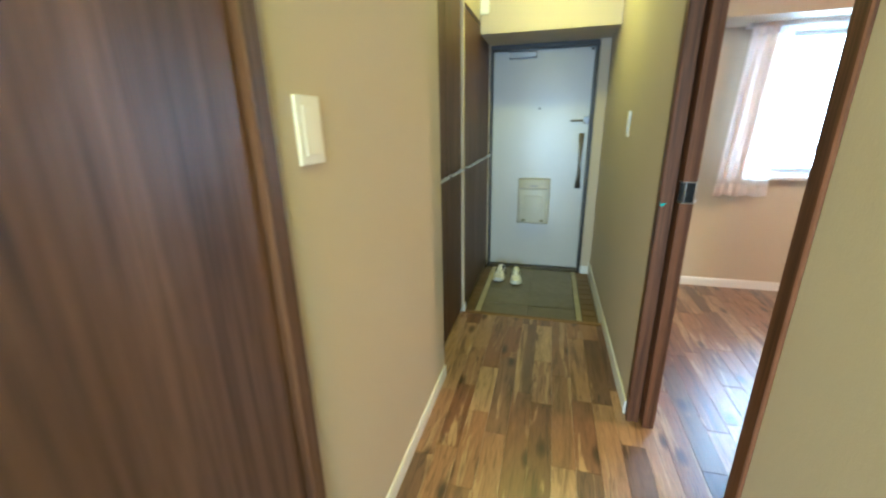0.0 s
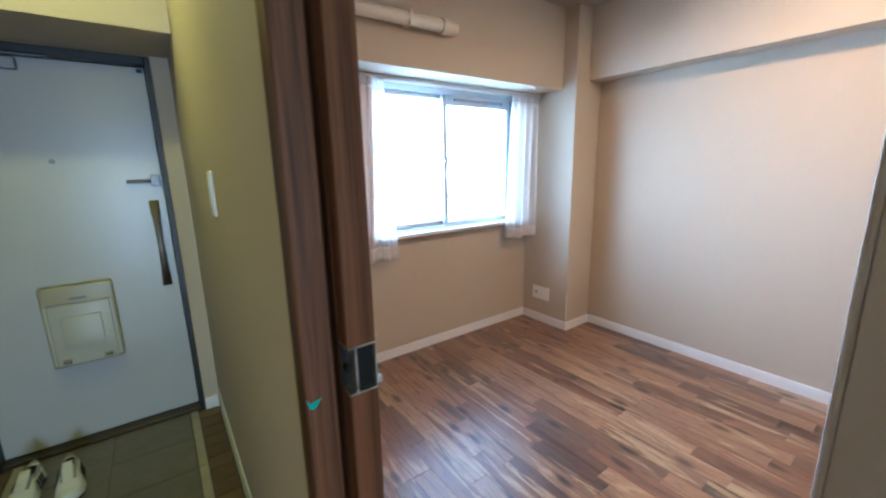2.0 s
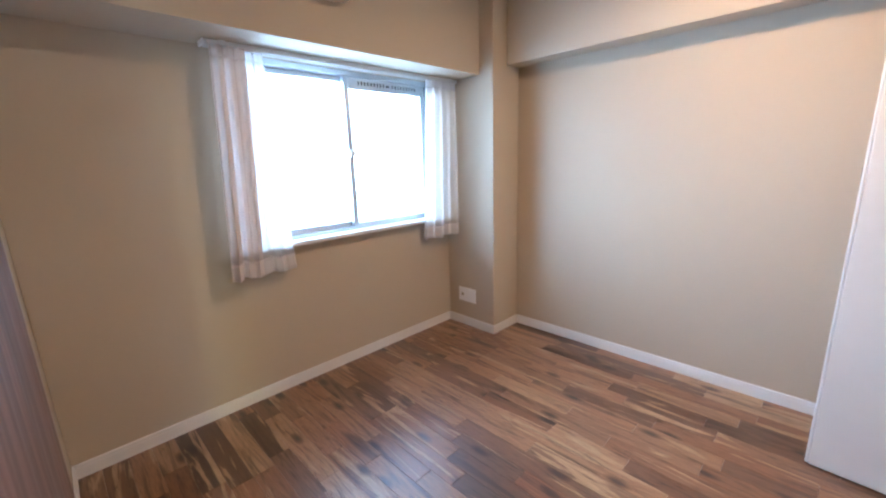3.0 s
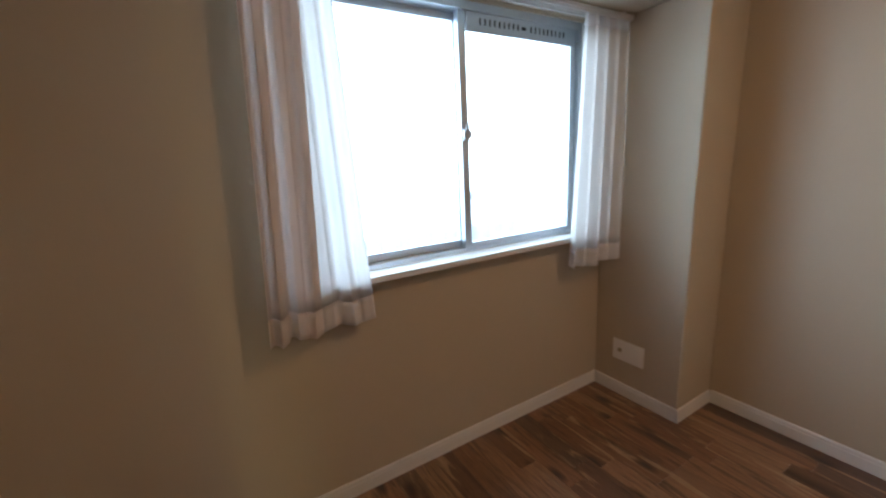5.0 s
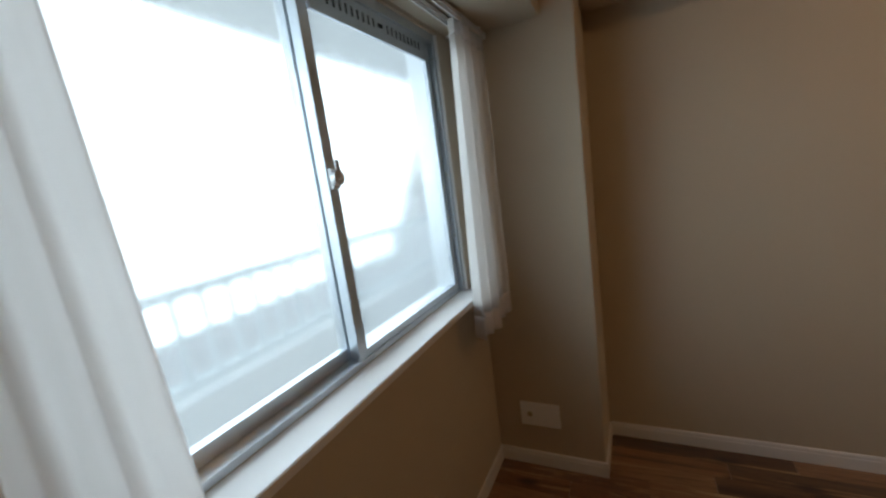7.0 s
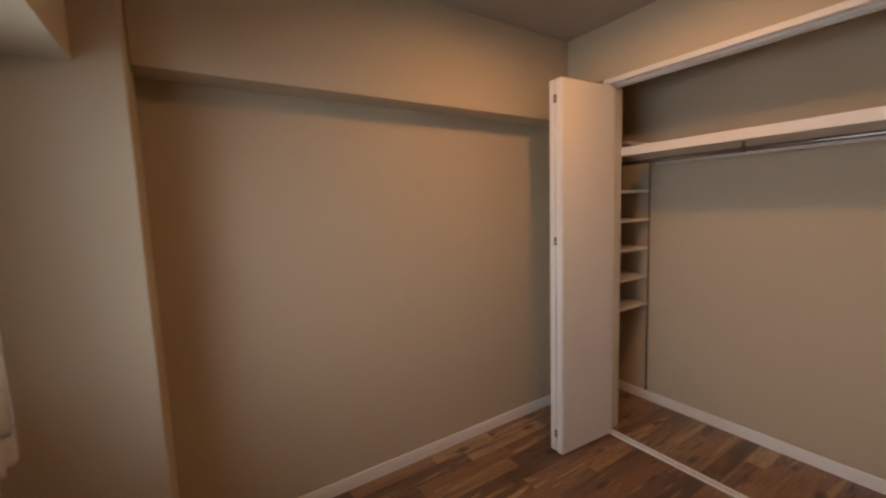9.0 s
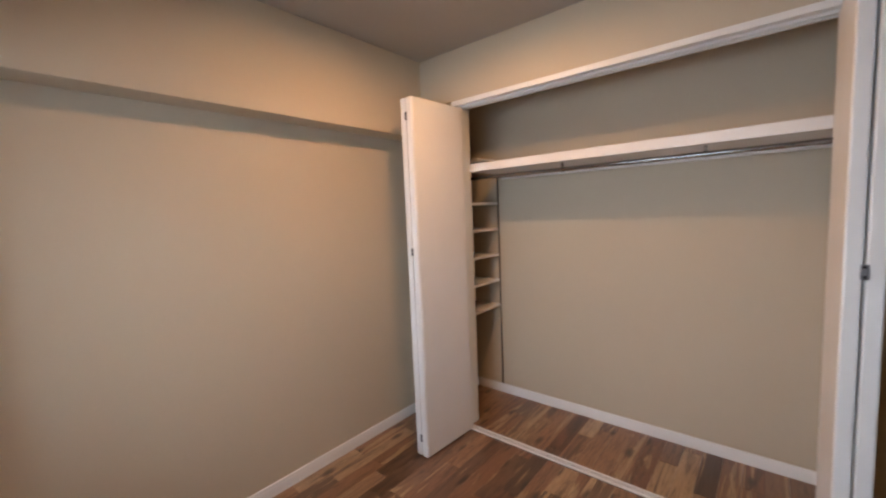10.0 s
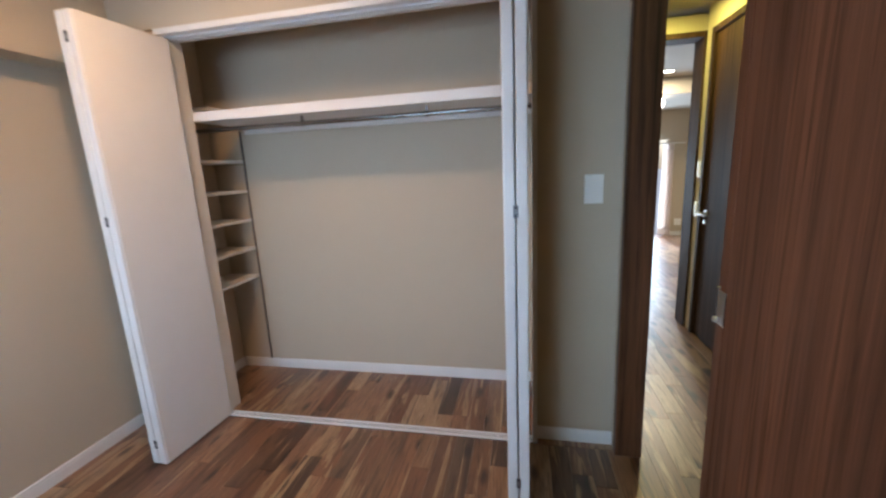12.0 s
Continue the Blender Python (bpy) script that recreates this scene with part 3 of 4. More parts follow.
# ---- curtains ----
rail = thing("curtain_rail", (2.80, 4.40, 1.862), "white double curtain rail under the window beam", "curtain rail")
for y in (4.378, 4.425):
    part("track", boxes((1.99, 3.612, y - 0.009, y + 0.009, 1.860, 1.876), (1.99, 3.612, y - 0.004, y + 0.004, 1.852, 1.860), bevel=0.001), M_WHITE, rail)
for x in (2.06, 2.80, 3.55):
    part("bracket", boxes((x - 0.012, x + 0.012, 4.366, 4.503, 1.8762, 1.8795)), M_PLASTIC, rail)
for x in (1.982, 3.613):
    part("end_cap", boxes((x - 0.006, x + 0.001 if x < 2 else x + 0.002, 4.366, 4.437, 1.852, 1.877), bevel=0.001), M_PLASTIC, rail)


def curtain(name, label, top, bottom, z0, z1, y, folds, amp, mat, hem_mat, seed, hem=0.085):
    """A gathered curtain: its x range at the top and at the bottom, its folds and their depth."""
    rnd = random.Random(seed)
    ph = [rnd.uniform(0, 6.28) for _ in range(5)]
    t = thing(name, ((top[0] + top[1]) / 2, y, z1), label, "curtain")
    nu = int(folds * 14)

    def point(u, v, off):
        a = amp * (0.60 + 0.40 * (1 - v)) * (0.75 + 0.35 * math.sin(3.1 * u + ph[0]))
        k = 2 * math.pi * folds * (u + 0.018 * math.sin(5 * u + ph[1]) + 0.012 * math.sin(4 * v + ph[2]) * u)
        w = a * (math.sin(k) + 0.28 * math.sin(2 * k + ph[3])) + 0.006 * (1 - v) * math.sin(9 * u + ph[4])
        xa, xb = bottom[0] + (top[0] - bottom[0]) * v, bottom[1] + (top[1] - bottom[1]) * v
        x = xa + (xb - xa) * (u + 0.25 / folds / 6.28 * math.sin(2 * k + ph[2]))
        return Vector((x, y + w + off, z0 + (z1 - z0) * v + 0.006 * (1 - v) * math.sin(k * 0.5 + ph[1])))

    def sheet(v0, v1, nv, off=0.0):
        b = bmesh.new()
        g = [[b.verts.new(point(i / nu, v0 + (v1 - v0) * j / nv, off)) for i in range(nu + 1)] for j in range(nv + 1)]
        for j in range(nv):
            for i in range(nu):
                b.faces.new((g[j][i], g[j][i + 1], g[j + 1][i + 1], g[j + 1][i]))
        return b
    hv = hem / (z1 - z0)
    for nm, v0, v1, nv, mt in (("cloth", hv, 0.955, 18, mat), ("hem", 0.0, hv, 4, hem_mat), ("heading", 0.955, 1.0, 3, hem_mat)):
        ob = part(nm, sheet(v0, v1, nv), mt, t, "", True)
        sol = ob.modifiers.new("thickness", "SOLIDIFY")
        sol.thickness, sol.offset = 0.0012 if nm == "cloth" else 0.003, 0.0
    return t


curtain("curtain_drape", "pinkish white drape gathered beside the window", (1.998, 2.150), (1.946, 2.107), 0.760, 1.858, 4.372, 3, 0.020, M_DRAPE, M_DRAPE, 3)
curtain("sheer_curtain", "white sheer curtain gathered beside the window", (2.110, 2.250), (2.098, 2.300), 0.752, 1.858, 4.412, 3, 0.014, M_SHEER, M_SHEER_HEM, 5)
curtain("sheer_curtain", "white sheer curtain gathered beside the column", (3.330, 3.608), (3.275, 3.610), 0.756, 1.858, 4.386, 4, 0.026, M_SHEER, M_SHEER_HEM, 8)

# ---- air conditioning pipe on the beam ----
pipe = thing("conduit_pipe", (1.95, 4.105, 2.12), "cream plastic pipe end along the window beam", "pipe")
bm = bmesh.new()
cyl(bm, (1.26, 4.106, 2.107), (2.47, 4.106, 2.107), 0.034, 28)
part("pipe", bm, M_PIPE, pipe, "", True)
bm = bmesh.new()
cyl(bm, (2.46, 4.106, 2.107), (2.505, 4.106, 2.107), 0.043, 28)
cyl(bm, (2.505, 4.106, 2.107), (2.512, 4.106, 2.107), 0.043, 28, 0.038)
part("coupling", bm, M_PIPE, pipe, "", True)
bm = bmesh.new()
cyl(bm, (2.512, 4.106, 2.107), (2.555, 4.106, 2.107), 0.037, 28)
cyl(bm, (2.555, 4.106, 2.107), (2.572, 4.106, 2.107), 0.037, 28, 0.026)
part("end_cap", bm, M_PIPE, pipe, "", True)
for x in (1.62, 2.25):
    bm = bmesh.new()
    bx(bm, x - 0.01, x + 0.01, 4.07, 4.159, 2.071, 2.143, bevel=0.004)
    part("clip", bm, M_PIPE, pipe)


# ---- closet ----
structure("trim_closet_head", boxes((1.65, 3.51, 1.7005, 1.838, 2.098, 2.1265), bevel=0.002), M_WHITE, "white closet head trim with track", "trim")
tr = structure("trim_closet_track", boxes((1.68, 3.50, 1.752, 1.762, 2.085, 2.0975), (1.68, 3.50, 1.790, 1.800, 2.085, 2.0975)), M_WHITE, "white head track of the folding doors", "track")
structure("trim_closet_side", boxes((1.6605, 1.682, 1.7005, 1.832, 0.0, 2.0895)), M_WHITE, "white closet side lining", "trim")
structure("trim_closet_side_far", boxes((3.478, 3.4995, 1.7005, 1.818, 0.0, 2.0895)), M_WHITE, "white closet side lining", "trim")
structure("trim_closet_groove", boxes((1.683, 3.477, 1.799, 1.821, 0.0042, 0.0048)), M_GROOVE, "grey groove of the floor track", "track")
bm = boxes((1.683, 3.477, 1.788, 1.834, 0.0005, 0.004), (1.683, 3.477, 1.788, 1.798, 0.004, 0.009), (1.683, 3.477, 1.808, 1.812, 0.0049, 0.008), (1.683, 3.477, 1.822, 1.834, 0.004, 0.009))
structure("trim_closet_floor", bm, M_WHITE, "white floor track of the folding doors", "track")


def folding_door(label):
    """A pair of tall closet panels folded together, hinged at its front edge; its foot is the pivot at the closet's side."""
    d = thing("folding_door", (0, 0, 0), label, "closet door", "closet folding doors")
    for x in (0.0, 0.046):
        bm = bmesh.new()
        bx(bm, x, x + 0.041, 0.012, 0.428, 0.010, 2.076, bevel=0.0015)
        p = part("panel", bm, M_FOLD, d)
        bm = bmesh.new()
        bx(bm, x + 0.001, x + 0.040, 0.4285, 0.440, 0.011, 2.075, bevel=0.005, seg=2)
        part("edge_strip", bm, M_WHITE, p, "white rounded edge strip")
    for z in (0.12, 1.225, 1.975):
        bm = bmesh.new()
        bx(bm, 0.0345, 0.0525, 0.4405, 0.4425, z - 0.022, z + 0.022, bevel=0.002)
        h = part("hinge", bm, M_STEEL, d, "small metal hinge")
        for dz in (-0.014, 0.014):
            bm = bmesh.new()
            cyl(bm, (0.0435, 0.4425, z + dz), (0.0435, 0.4435, z + dz), 0.0045, 10)
            part("hinge_screw", bm, M_BLACK, h)
    bm = bmesh.new()
    cyl(bm, (0.015, 0.03, 2.076), (0.015, 0.03, 2.088), 0.006, 10)
    cyl(bm, (0.015, 0.03, 0.0095), (0.015, 0.03, 0.012), 0.006, 10)
    part("pivot", bm, M_CHROME, d)
    return d


fd = folding_door("white folding closet doors folded open beside the side wall")
near_fold = copy_thing(fd, pose(1.704, 1.800, 0.0, 0, 0, 0))
tagged(near_fold, "white folding closet doors folded open beside the doorway")
fd.matrix_basis = pose(3.438, 1.812, 0.0, 0, 0, -3.2)

sh = thing("closet_shelf", (2.6, 1.47, 1.69), "long white upper closet shelf", "shelf")
bm = boxes((1.664, 3.515, 1.237, 1.682, 1.704, 1.729))
part("board", bm, M_FOLD, sh)
bm = bmesh.new()
bx(bm, 1.664, 3.515, 1.6825, 1.706, 1.697, 1.749, bevel=0.003)
part("front_rail", bm, M_FOLD, sh, "white front edge")
bm = boxes((1.664, 3.515, 1.2365, 1.255, 1.668, 1.7035))
part("cleat", bm, M_FOLD, sh)
pl = thing("hanging_rail", (2.6, 1.585, 1.66), "chrome hanging rail under the closet shelf", "clothes rail")
bm = bmesh.new()
cyl(bm, (1.662, 1.585, 1.664), (3.60, 1.585, 1.664), 0.0125, 20)
part("rail", bm, M_RAILTUBE, pl, "", True)
for x in (2.20, 2.90):
    bm = bmesh.new()
    cyl(bm, (x - 0.008, 1.585, 1.664), (x + 0.008, 1.585, 1.664), 0.0155, 20)
    bx(bm, x - 0.005, x + 0.005, 1.578, 1.592, 1.6785, 1.7038)
    part("bracket", bm, M_RAILTUBE, pl, "", True)
cs = thing("corner_shelf", (3.68, 1.34, 1.80), "small shelf in the closet corner above", "shelf")
bm = bmesh.new()
bx(bm, 3.580, 3.798, 1.237, 1.47, 1.800, 1.820, bevel=0.002)
part("board", bm, M_FOLD, cs)
for z in (1.502, 1.308, 1.113, 0.916, 0.718):
    s = thing("side_shelf", (3.68, 1.42, z - 0.018), "small white shelf at the closet's side", "shelf", "closet side shelves")
    bm = bmesh.new()
    bx(bm, 3.558, 3.799, 1.252, 1.62, z - 0.018, z, bevel=0.0015)
    part("board", bm, M_FOLD, s)
    bm = boxes((3.566, 3.797, 1.2525, 1.262, z - 0.030, z - 0.0185))
    part("bracket", bm, M_BEIGE_D, s, "thin shelf bracket")
sr = thing("shelf_standard", (3.564, 1.243, 0.062), "slim dark shelf standard on the closet wall", "shelf rail")
part("rail", boxes((3.556, 3.566, 1.2355, 1.248, 0.070, 1.69), bevel=0.001), M_STANDARD, sr)


# ---- entrance ----
ed = thing("door_entrance", (0.675, 4.80, -0.055), "white enamelled steel entrance door in a dark frame", "door", "", "structure")
bm = boxes((0.264, 1.083, 4.80, 4.84, -0.032, 1.863), bevel=0.002)
leaf = part("leaf", bm, M_STEELDOOR, ed, "glossy white steel leaf")
for r in ((0.2345, 0.262, 4.726, 4.88, -0.055, 1.902), (1.085, 1.1105, 4.726, 4.88, -0.055, 1.902), (0.2625, 1.0845, 4.726, 4.88, 1.866, 1.902)):
    part("door_frame", boxes(r, bevel=0.002), M_DARKFRAME, ed, "dark bronze door frame")
part("threshold", boxes((0.2625, 1.0845, 4.742, 4.86, -0.0545, -0.036), bevel=0.003), M_BRASS, ed, "worn metal threshold")
# closer
bm = bmesh.new()
bx(bm, 0.395, 0.625, 4.752, 4.799, 1.800, 1.852, bevel=0.007, seg=2)
cl = part("door_closer", bm, M_STEEL, ed, "silver door closer")
bm = bmesh.new()
cyl(bm, (0.42, 4.775, 1.852), (0.42, 4.775, 1.868), 0.012, 14)
bx(bm, 0.41, 0.735, 4.735, 4.752, 1.856, 1.864, bevel=0.002)
part("closer_arm", bm, M_STEEL, cl)
# peephole
bm = bmesh.new()
cyl(bm, (0.668, 4.7995, 1.403), (0.668, 4.792, 1.403), 0.012, 20)
part("peephole", bm, M_STEEL, leaf, "small metal peephole", True)
# guard and thumb turn
bm = bmesh.new()
bx(bm, 1.035, 1.075, 4.776, 4.7995, 1.270, 1.330, bevel=0.004, seg=2)
dg = part("door_guard", bm, M_STEEL, leaf, "metal door guard")
bm = bmesh.new()
bx(bm, 0.930, 1.034, 4.774, 4.786, 1.288, 1.306, bevel=0.005, seg=2)
part("guard_arm", bm, M_BRASS, dg, "dull brass guard arm", True)
bm = bmesh.new()
bx(bm, 1.050, 1.076, 4.788, 4.7995, 1.838, 1.856, bevel=0.002)
part("top_catch", bm, M_DARKFRAME, leaf)
# long arched handle: a flat strap, wide at its ends and narrow at its waist
bm = bmesh.new()
rings = []
for k in range(25):
    u = k / 24
    e = abs(2 * u - 1)
    w, y, z = 0.0125 + 0.010 * e ** 1.6, 4.7905 - 0.046 * (1 - e ** 3.0), 1.190 - 0.465 * u
    th = 0.005 + 0.003 * (1 - e)
    rings.append([bm.verts.new((1.030 + dx * w, y + dy * th, z)) for dx, dy in ((-1, 0.9), (-1, -0.4), (-0.55, -1), (0.55, -1), (1, -0.4), (1, 0.9))])
for a, b in zip(rings, rings[1:]):
    for q in range(6):
        bm.faces.new((a[q], a[(q + 1) % 6], b[(q + 1) % 6], b[q]))
bm.faces.new(rings[0][::-1])
bm.faces.new(rings[-1])
hd = part("pull_handle", bm, M_BRASS, leaf, "long arched brass handle, narrow at its waist", True)
for z0, z1 in ((1.120, 1.195), (0.720, 0.790)):
    bm = bmesh.new()
    bx(bm, 1.009, 1.051, 4.7925, 4.7995, z0, z1, bevel=0.004, seg=2)
    part("handle_plate", bm, M_DARKFRAME, hd, "dark bronze plate")
bm = bmesh.new()
cyl(bm, (1.030, 4.7910, 1.150), (1.030, 4.7760, 1.150), 0.010, 20)
part("lock_cylinder", bm, M_STEEL, hd, "small steel lock cylinder", True)
bm = boxes((1.021, 1.026, 4.7815, 4.7840, 0.748, 0.756), (1.033, 1.038, 4.7815, 4.7840, 0.748, 0.756))
part("handle_screw", bm, M_ALU, hd, "pale screw heads")
# letter box
bm = bmesh.new()
bx(bm, 0.515, 0.797, 4.752, 4.7995, 0.388, 0.806, bevel=0.016, seg=3)
mb = part("letter_box", bm, M_BEIGE, leaf, "beige plastic letter box", True)
bm = bmesh.new()
vs = bx(bm, 0.526, 0.786, 4.724, 4.753, 0.402, 0.716, bevel=0.010, seg=3)
for v in vs:
    if v.co.y < 4.74:
        v.co.x = 0.656 + (v.co.x - 0.656) * 0.92
        v.co.y += 0.018 * (v.co.z - 0.402) / 0.314
lid = part("lid", bm, M_LID, mb, "pale hinged lid sloping back at its top", True)
bm = bmesh.new()
vs = bx(bm, 0.578, 0.734, 4.710, 4.740, 0.505, 0.652, bevel=0.004, seg=2)
for v in vs:
    v.co.y += 0.020 * max(0.0, (v.co.z - 0.505) / 0.147)
part("lid_panel", bm, M_LID, lid, "", True)
bm = boxes((0.524, 0.788, 4.7505, 4.7525, 0.724, 0.728))
part("lid_seam", bm, M_BEIGE_D, mb)
bm = bmesh.new()
bx(bm, 0.625, 0.690, 4.745, 4.7525, 0.734, 0.745, bevel=0.003, seg=2)
part("lid_grip", bm, M_STEEL, mb, "small dark grip")
for x in (0.576, 0.736):
    sl = bmesh.new()
    bx(sl, x - 0.020, x + 0.020, 4.7205, 4.7265, 0.414, 0.438, bevel=0.002)
    lt = part("slide_latch", sl, M_BEIGE_D, mb)
    for dx in (-0.012, -0.002, 0.008):
        part("latch_slot", boxes((x + dx, x + dx + 0.005, 4.7195, 4.7204, 0.417, 0.435)), M_BLACK, lt)
# door stop at the foot of the cabinet
bm = bmesh.new()
cyl(bm, (0.2335, 4.70, -0.02), (0.2335, 4.70, 0.035), 0.010, 14)
ds = new("door_stop", None)
ds.location = (0.2335, 4.70, -0.055)
BASE[ds.name] = Vector((0.2335, 4.70, -0.055))
tagged(ds, "small brass post by the entrance door", "door stop")
cyl(bm, (0.2335, 4.70, -0.055), (0.2335, 4.70, -0.02), 0.014, 14)
part("post", bm, M_BRASS, ds, "", True)


# ---- shoe cabinet ----
def cabinet(y0, y1, z0, top, front, label):
    """A tall shoe cupboard of two columns of doors, parted at hand height, with bar pulls at the parting."""
    c = thing("shoe_cabinet", (0.07, (y0 + y1) / 2, z0), label, "cabinet", "entrance cabinets")
    part("body", boxes((-0.07, front - 0.021, y0, y1, z0, top)), M_CABINET, c)
    mid, split = (y0 + y1) / 2, 1.005
    for ya, yb in ((y0 + 0.002, mid - 0.0015), (mid + 0.0015, y1 - 0.002)):
        for za, zb in ((z0 + 0.03, split - 0.002), (split + 0.002, top - 0.002)):
            d = part("door", boxes((front - 0.020, front, ya, yb, za, zb), bevel=0.0015), M_CABINET, c)
            upper = za > 0.9
            zz = split + (0.012 if upper else -0.016)
            if upper:
                bm = bmesh.new()
                bx(bm, front + 0.018, front + 0.029, ya + 0.035, yb - 0.035, zz - 0.007, zz + 0.007, bevel=0.003, seg=2)
                for yy in (ya + 0.05, yb - 0.05):
                    bx(bm, front + 0.0005, front + 0.019, yy - 0.006, yy + 0.006, zz - 0.004, zz + 0.004)
                part("bar_pull", bm, M_ALU, d, "brushed bar pull")
    return c


cabinet(2.862, 3.612, 0.002, 1.985, 0.232, "tall dark brown shoe cabinet with bar pulls")
cabinet(3.66, 4.715, -0.010, 1.957, 0.236, "tall dark brown shoe cabinet beside the entrance door")
structure("trim_post", boxes((0.16, 0.246, 3.616, 3.656, 0.0, 2.06), bevel=0.002), M_WALL, "cream papered post between the cabinets", "trim")
structure("baseboard_post", boxes((0.2465, 0.252, 3.614, 3.658, 0.0, 0.06)), M_WHITE, "white skirting on the post", "baseboard")
structure("plinth_cabinet", boxes((-0.07, 0.220, 3.66, 4.715, -0.055, -0.012)), M_BRICK, "tiled plinth below the cabinet", "plinth")

# added strip: its cream colour stands for yellow lamplight on the frame's left edge
structure("trim_entrance", boxes((0.2365, 0.246, 4.7165, 4.7255, -0.05, 1.905)), M_WALL, "cream strip standing for the lamplit edge of the entrance door frame", "trim")

ch = thing("door_chime", (0.20, 4.262, 2.10), "small white door chime on the beam", "chime")
bm = bmesh.new()
bx(bm, 0.236, 0.30, 4.245, 4.2675, 2.03, 2.13, bevel=0.006, seg=2)
part("cover", bm, M_PLASTIC, ch)


# ---- shoes ----
def sneaker(label):
    """A low white trainer with its toe towards -y, lofted from cross sections."""
    s = thing("sneaker", (0, 0, 0), label, "shoe", "pair of trainers")
    L = 0.275

    def half_width(u):
        return 0.033 + 0.016 * math.exp(-((u - 0.30) / 0.22) ** 2) + 0.004 * math.exp(-((u - 0.88) / 0.14) ** 2)

    def loft(z_of, scale, u0=0.0, u1=1.0, n=22, k=24, lean=0.22):
        b = bmesh.new()
        rings = []
        for i in range(n + 1):
            u = u0 + (u1 - u0) * i / n
            e = max(0.0, 1 - abs(2 * u - 1) ** 9) ** 0.5
            w = half_width(u) * scale * max(e, 0.12)
            zb, zt = z_of(u)
            ring = []
            for j in range(k):
                a = 2 * math.pi * j / k
                h = math.sin(a)
                x = w * math.copysign(abs(math.cos(a)) ** 0.65, math.cos(a))
                z = (zb + zt) / 2 + (zt - zb) / 2 * math.copysign(abs(h) ** 0.8, h)
                x *= 1 - lean * max(0, (z - 0.035) / 0.05)
                ring.append(b.verts.new((x, -L / 2 + L * u, z)))
            rings.append(ring)
        for a, c in zip(rings, rings[1:]):
            for j in range(k):
                b.faces.new((a[j], a[(j + 1) % k], c[(j + 1) % k], c[j]))
        b.faces.new(rings[0][::-1])
        b.faces.new(rings[-1])
        return b

    def toe_spring(u):
        return 0.014 * max(0.0, (0.18 - u) / 0.18) ** 1.5
    part("outsole", loft(lambda u: (0.0005 + toe_spring(u), 0.009 + toe_spring(u)), 1.03), M_BLACK, s, "dark outsole", True)
    part("midsole", loft(lambda u: (0.007 + toe_spring(u), 0.031 + 0.5 * toe_spring(u) + 0.006 * u), 1.07, lean=0.0), M_SOLE, s, "white rubber midsole", True)

    def top(u):
        z = 0.054 + 0.030 * min(1, max(0, (u - 0.10) / 0.38))
        if u > 0.55:
            z = 0.084 - 0.016 * math.sin(math.pi * min(1, (u - 0.55) / 0.38))
        return z + (0.010 if u > 0.93 else 0)
    part("upper", loft(lambda u: (0.024, top(u)), 0.98, n=30), M_CANVAS, s, "white leather upper", True)
    part("toe_cap", loft(lambda u: (0.026, top(u) + 0.0025), 1.0, 0.015, 0.16, 8), M_SOLE, s, "stitched toe cap", True)
    part("heel_tab", loft(lambda u: (0.026, top(u) + 0.003), 1.02, 0.90, 0.995, 6), M_SHOEGREY, s, "grey heel tab", True)
    part("collar", loft(lambda u: (0.060, 0.0855 - 0.014 * math.sin(math.pi * (u - 0.58) / 0.34)), 0.80, 0.58, 0.92, 14), M_SHOEGREY, s, "grey padded collar", True)
    part("lining", loft(lambda u: (0.062, 0.0875 - 0.014 * math.sin(math.pi * (u - 0.61) / 0.28)), 0.55, 0.61, 0.89, 12), M_BLACK, s, "dark inside", True)
    b = bmesh.new()
    bx(b, -0.017, 0.017, -0.062, 0.030, -0.003, 0.003, bevel=0.0025, seg=2)
    for v in b.verts:
        v.co.z += 0.083 + (v.co.y + 0.062) * 0.34
    part("tongue", b, M_CANVAS, s, "white padded tongue", True)
    for sx in (-1, 1):
        b = bmesh.new()
        bx(b, 0.013, 0.026, -0.060, 0.012, -0.002, 0.002, bevel=0.001)
        for v in b.verts:
            v.co.z += 0.0835 + (v.co.y + 0.060) * 0.16 - (v.co.x - 0.013) * 0.55
            v.co.x *= sx
        part("eyestay", b, M_SHOEGREY, s, "grey lace panel")
    for i in range(5):
        y = -0.052 + i * 0.014
        z = 0.0905 + (y + 0.06) * 0.30
        b = bmesh.new()
        tube(b, [(-0.020, y, z - 0.006), (-0.010, y + 0.003, z), (0.010, y - 0.003, z), (0.020, y, z - 0.006)], 0.0028, 6)
        part("lace", b, M_CANVAS, s, "", True)
    for sx in (-1, 1):
        for i in range(3):
            b = bmesh.new()
            y = -0.020 + 0.026 * i
            vs = [b.verts.new((sx * w, y + dy, z)) for w, dy, z in ((0.0475, 0.0, 0.036), (0.0475, 0.011, 0.036), (0.036, 0.027, 0.072), (0.036, 0.016, 0.072))]
            vt = [b.verts.new(v.co + Vector((sx * 0.003, 0, 0))) for v in vs]
            b.faces.new(vt)
            b.faces.new(vs[::-1])
            for q in range(4):
                b.faces.new((vs[q], vs[(q + 1) % 4], vt[(q + 1) % 4], vt[q]))
            part("side_stripe", b, M_BLACK, s, "dark side stripe")
    return s


shoe = sneaker("white low trainer standing by the entrance door")
copy_thing(shoe, pose(0.552, 4.410, -0.0548, 0, 0, 5))
shoe.matrix_basis = pose(0.404, 4.450, -0.0548, 0, 0, -4)


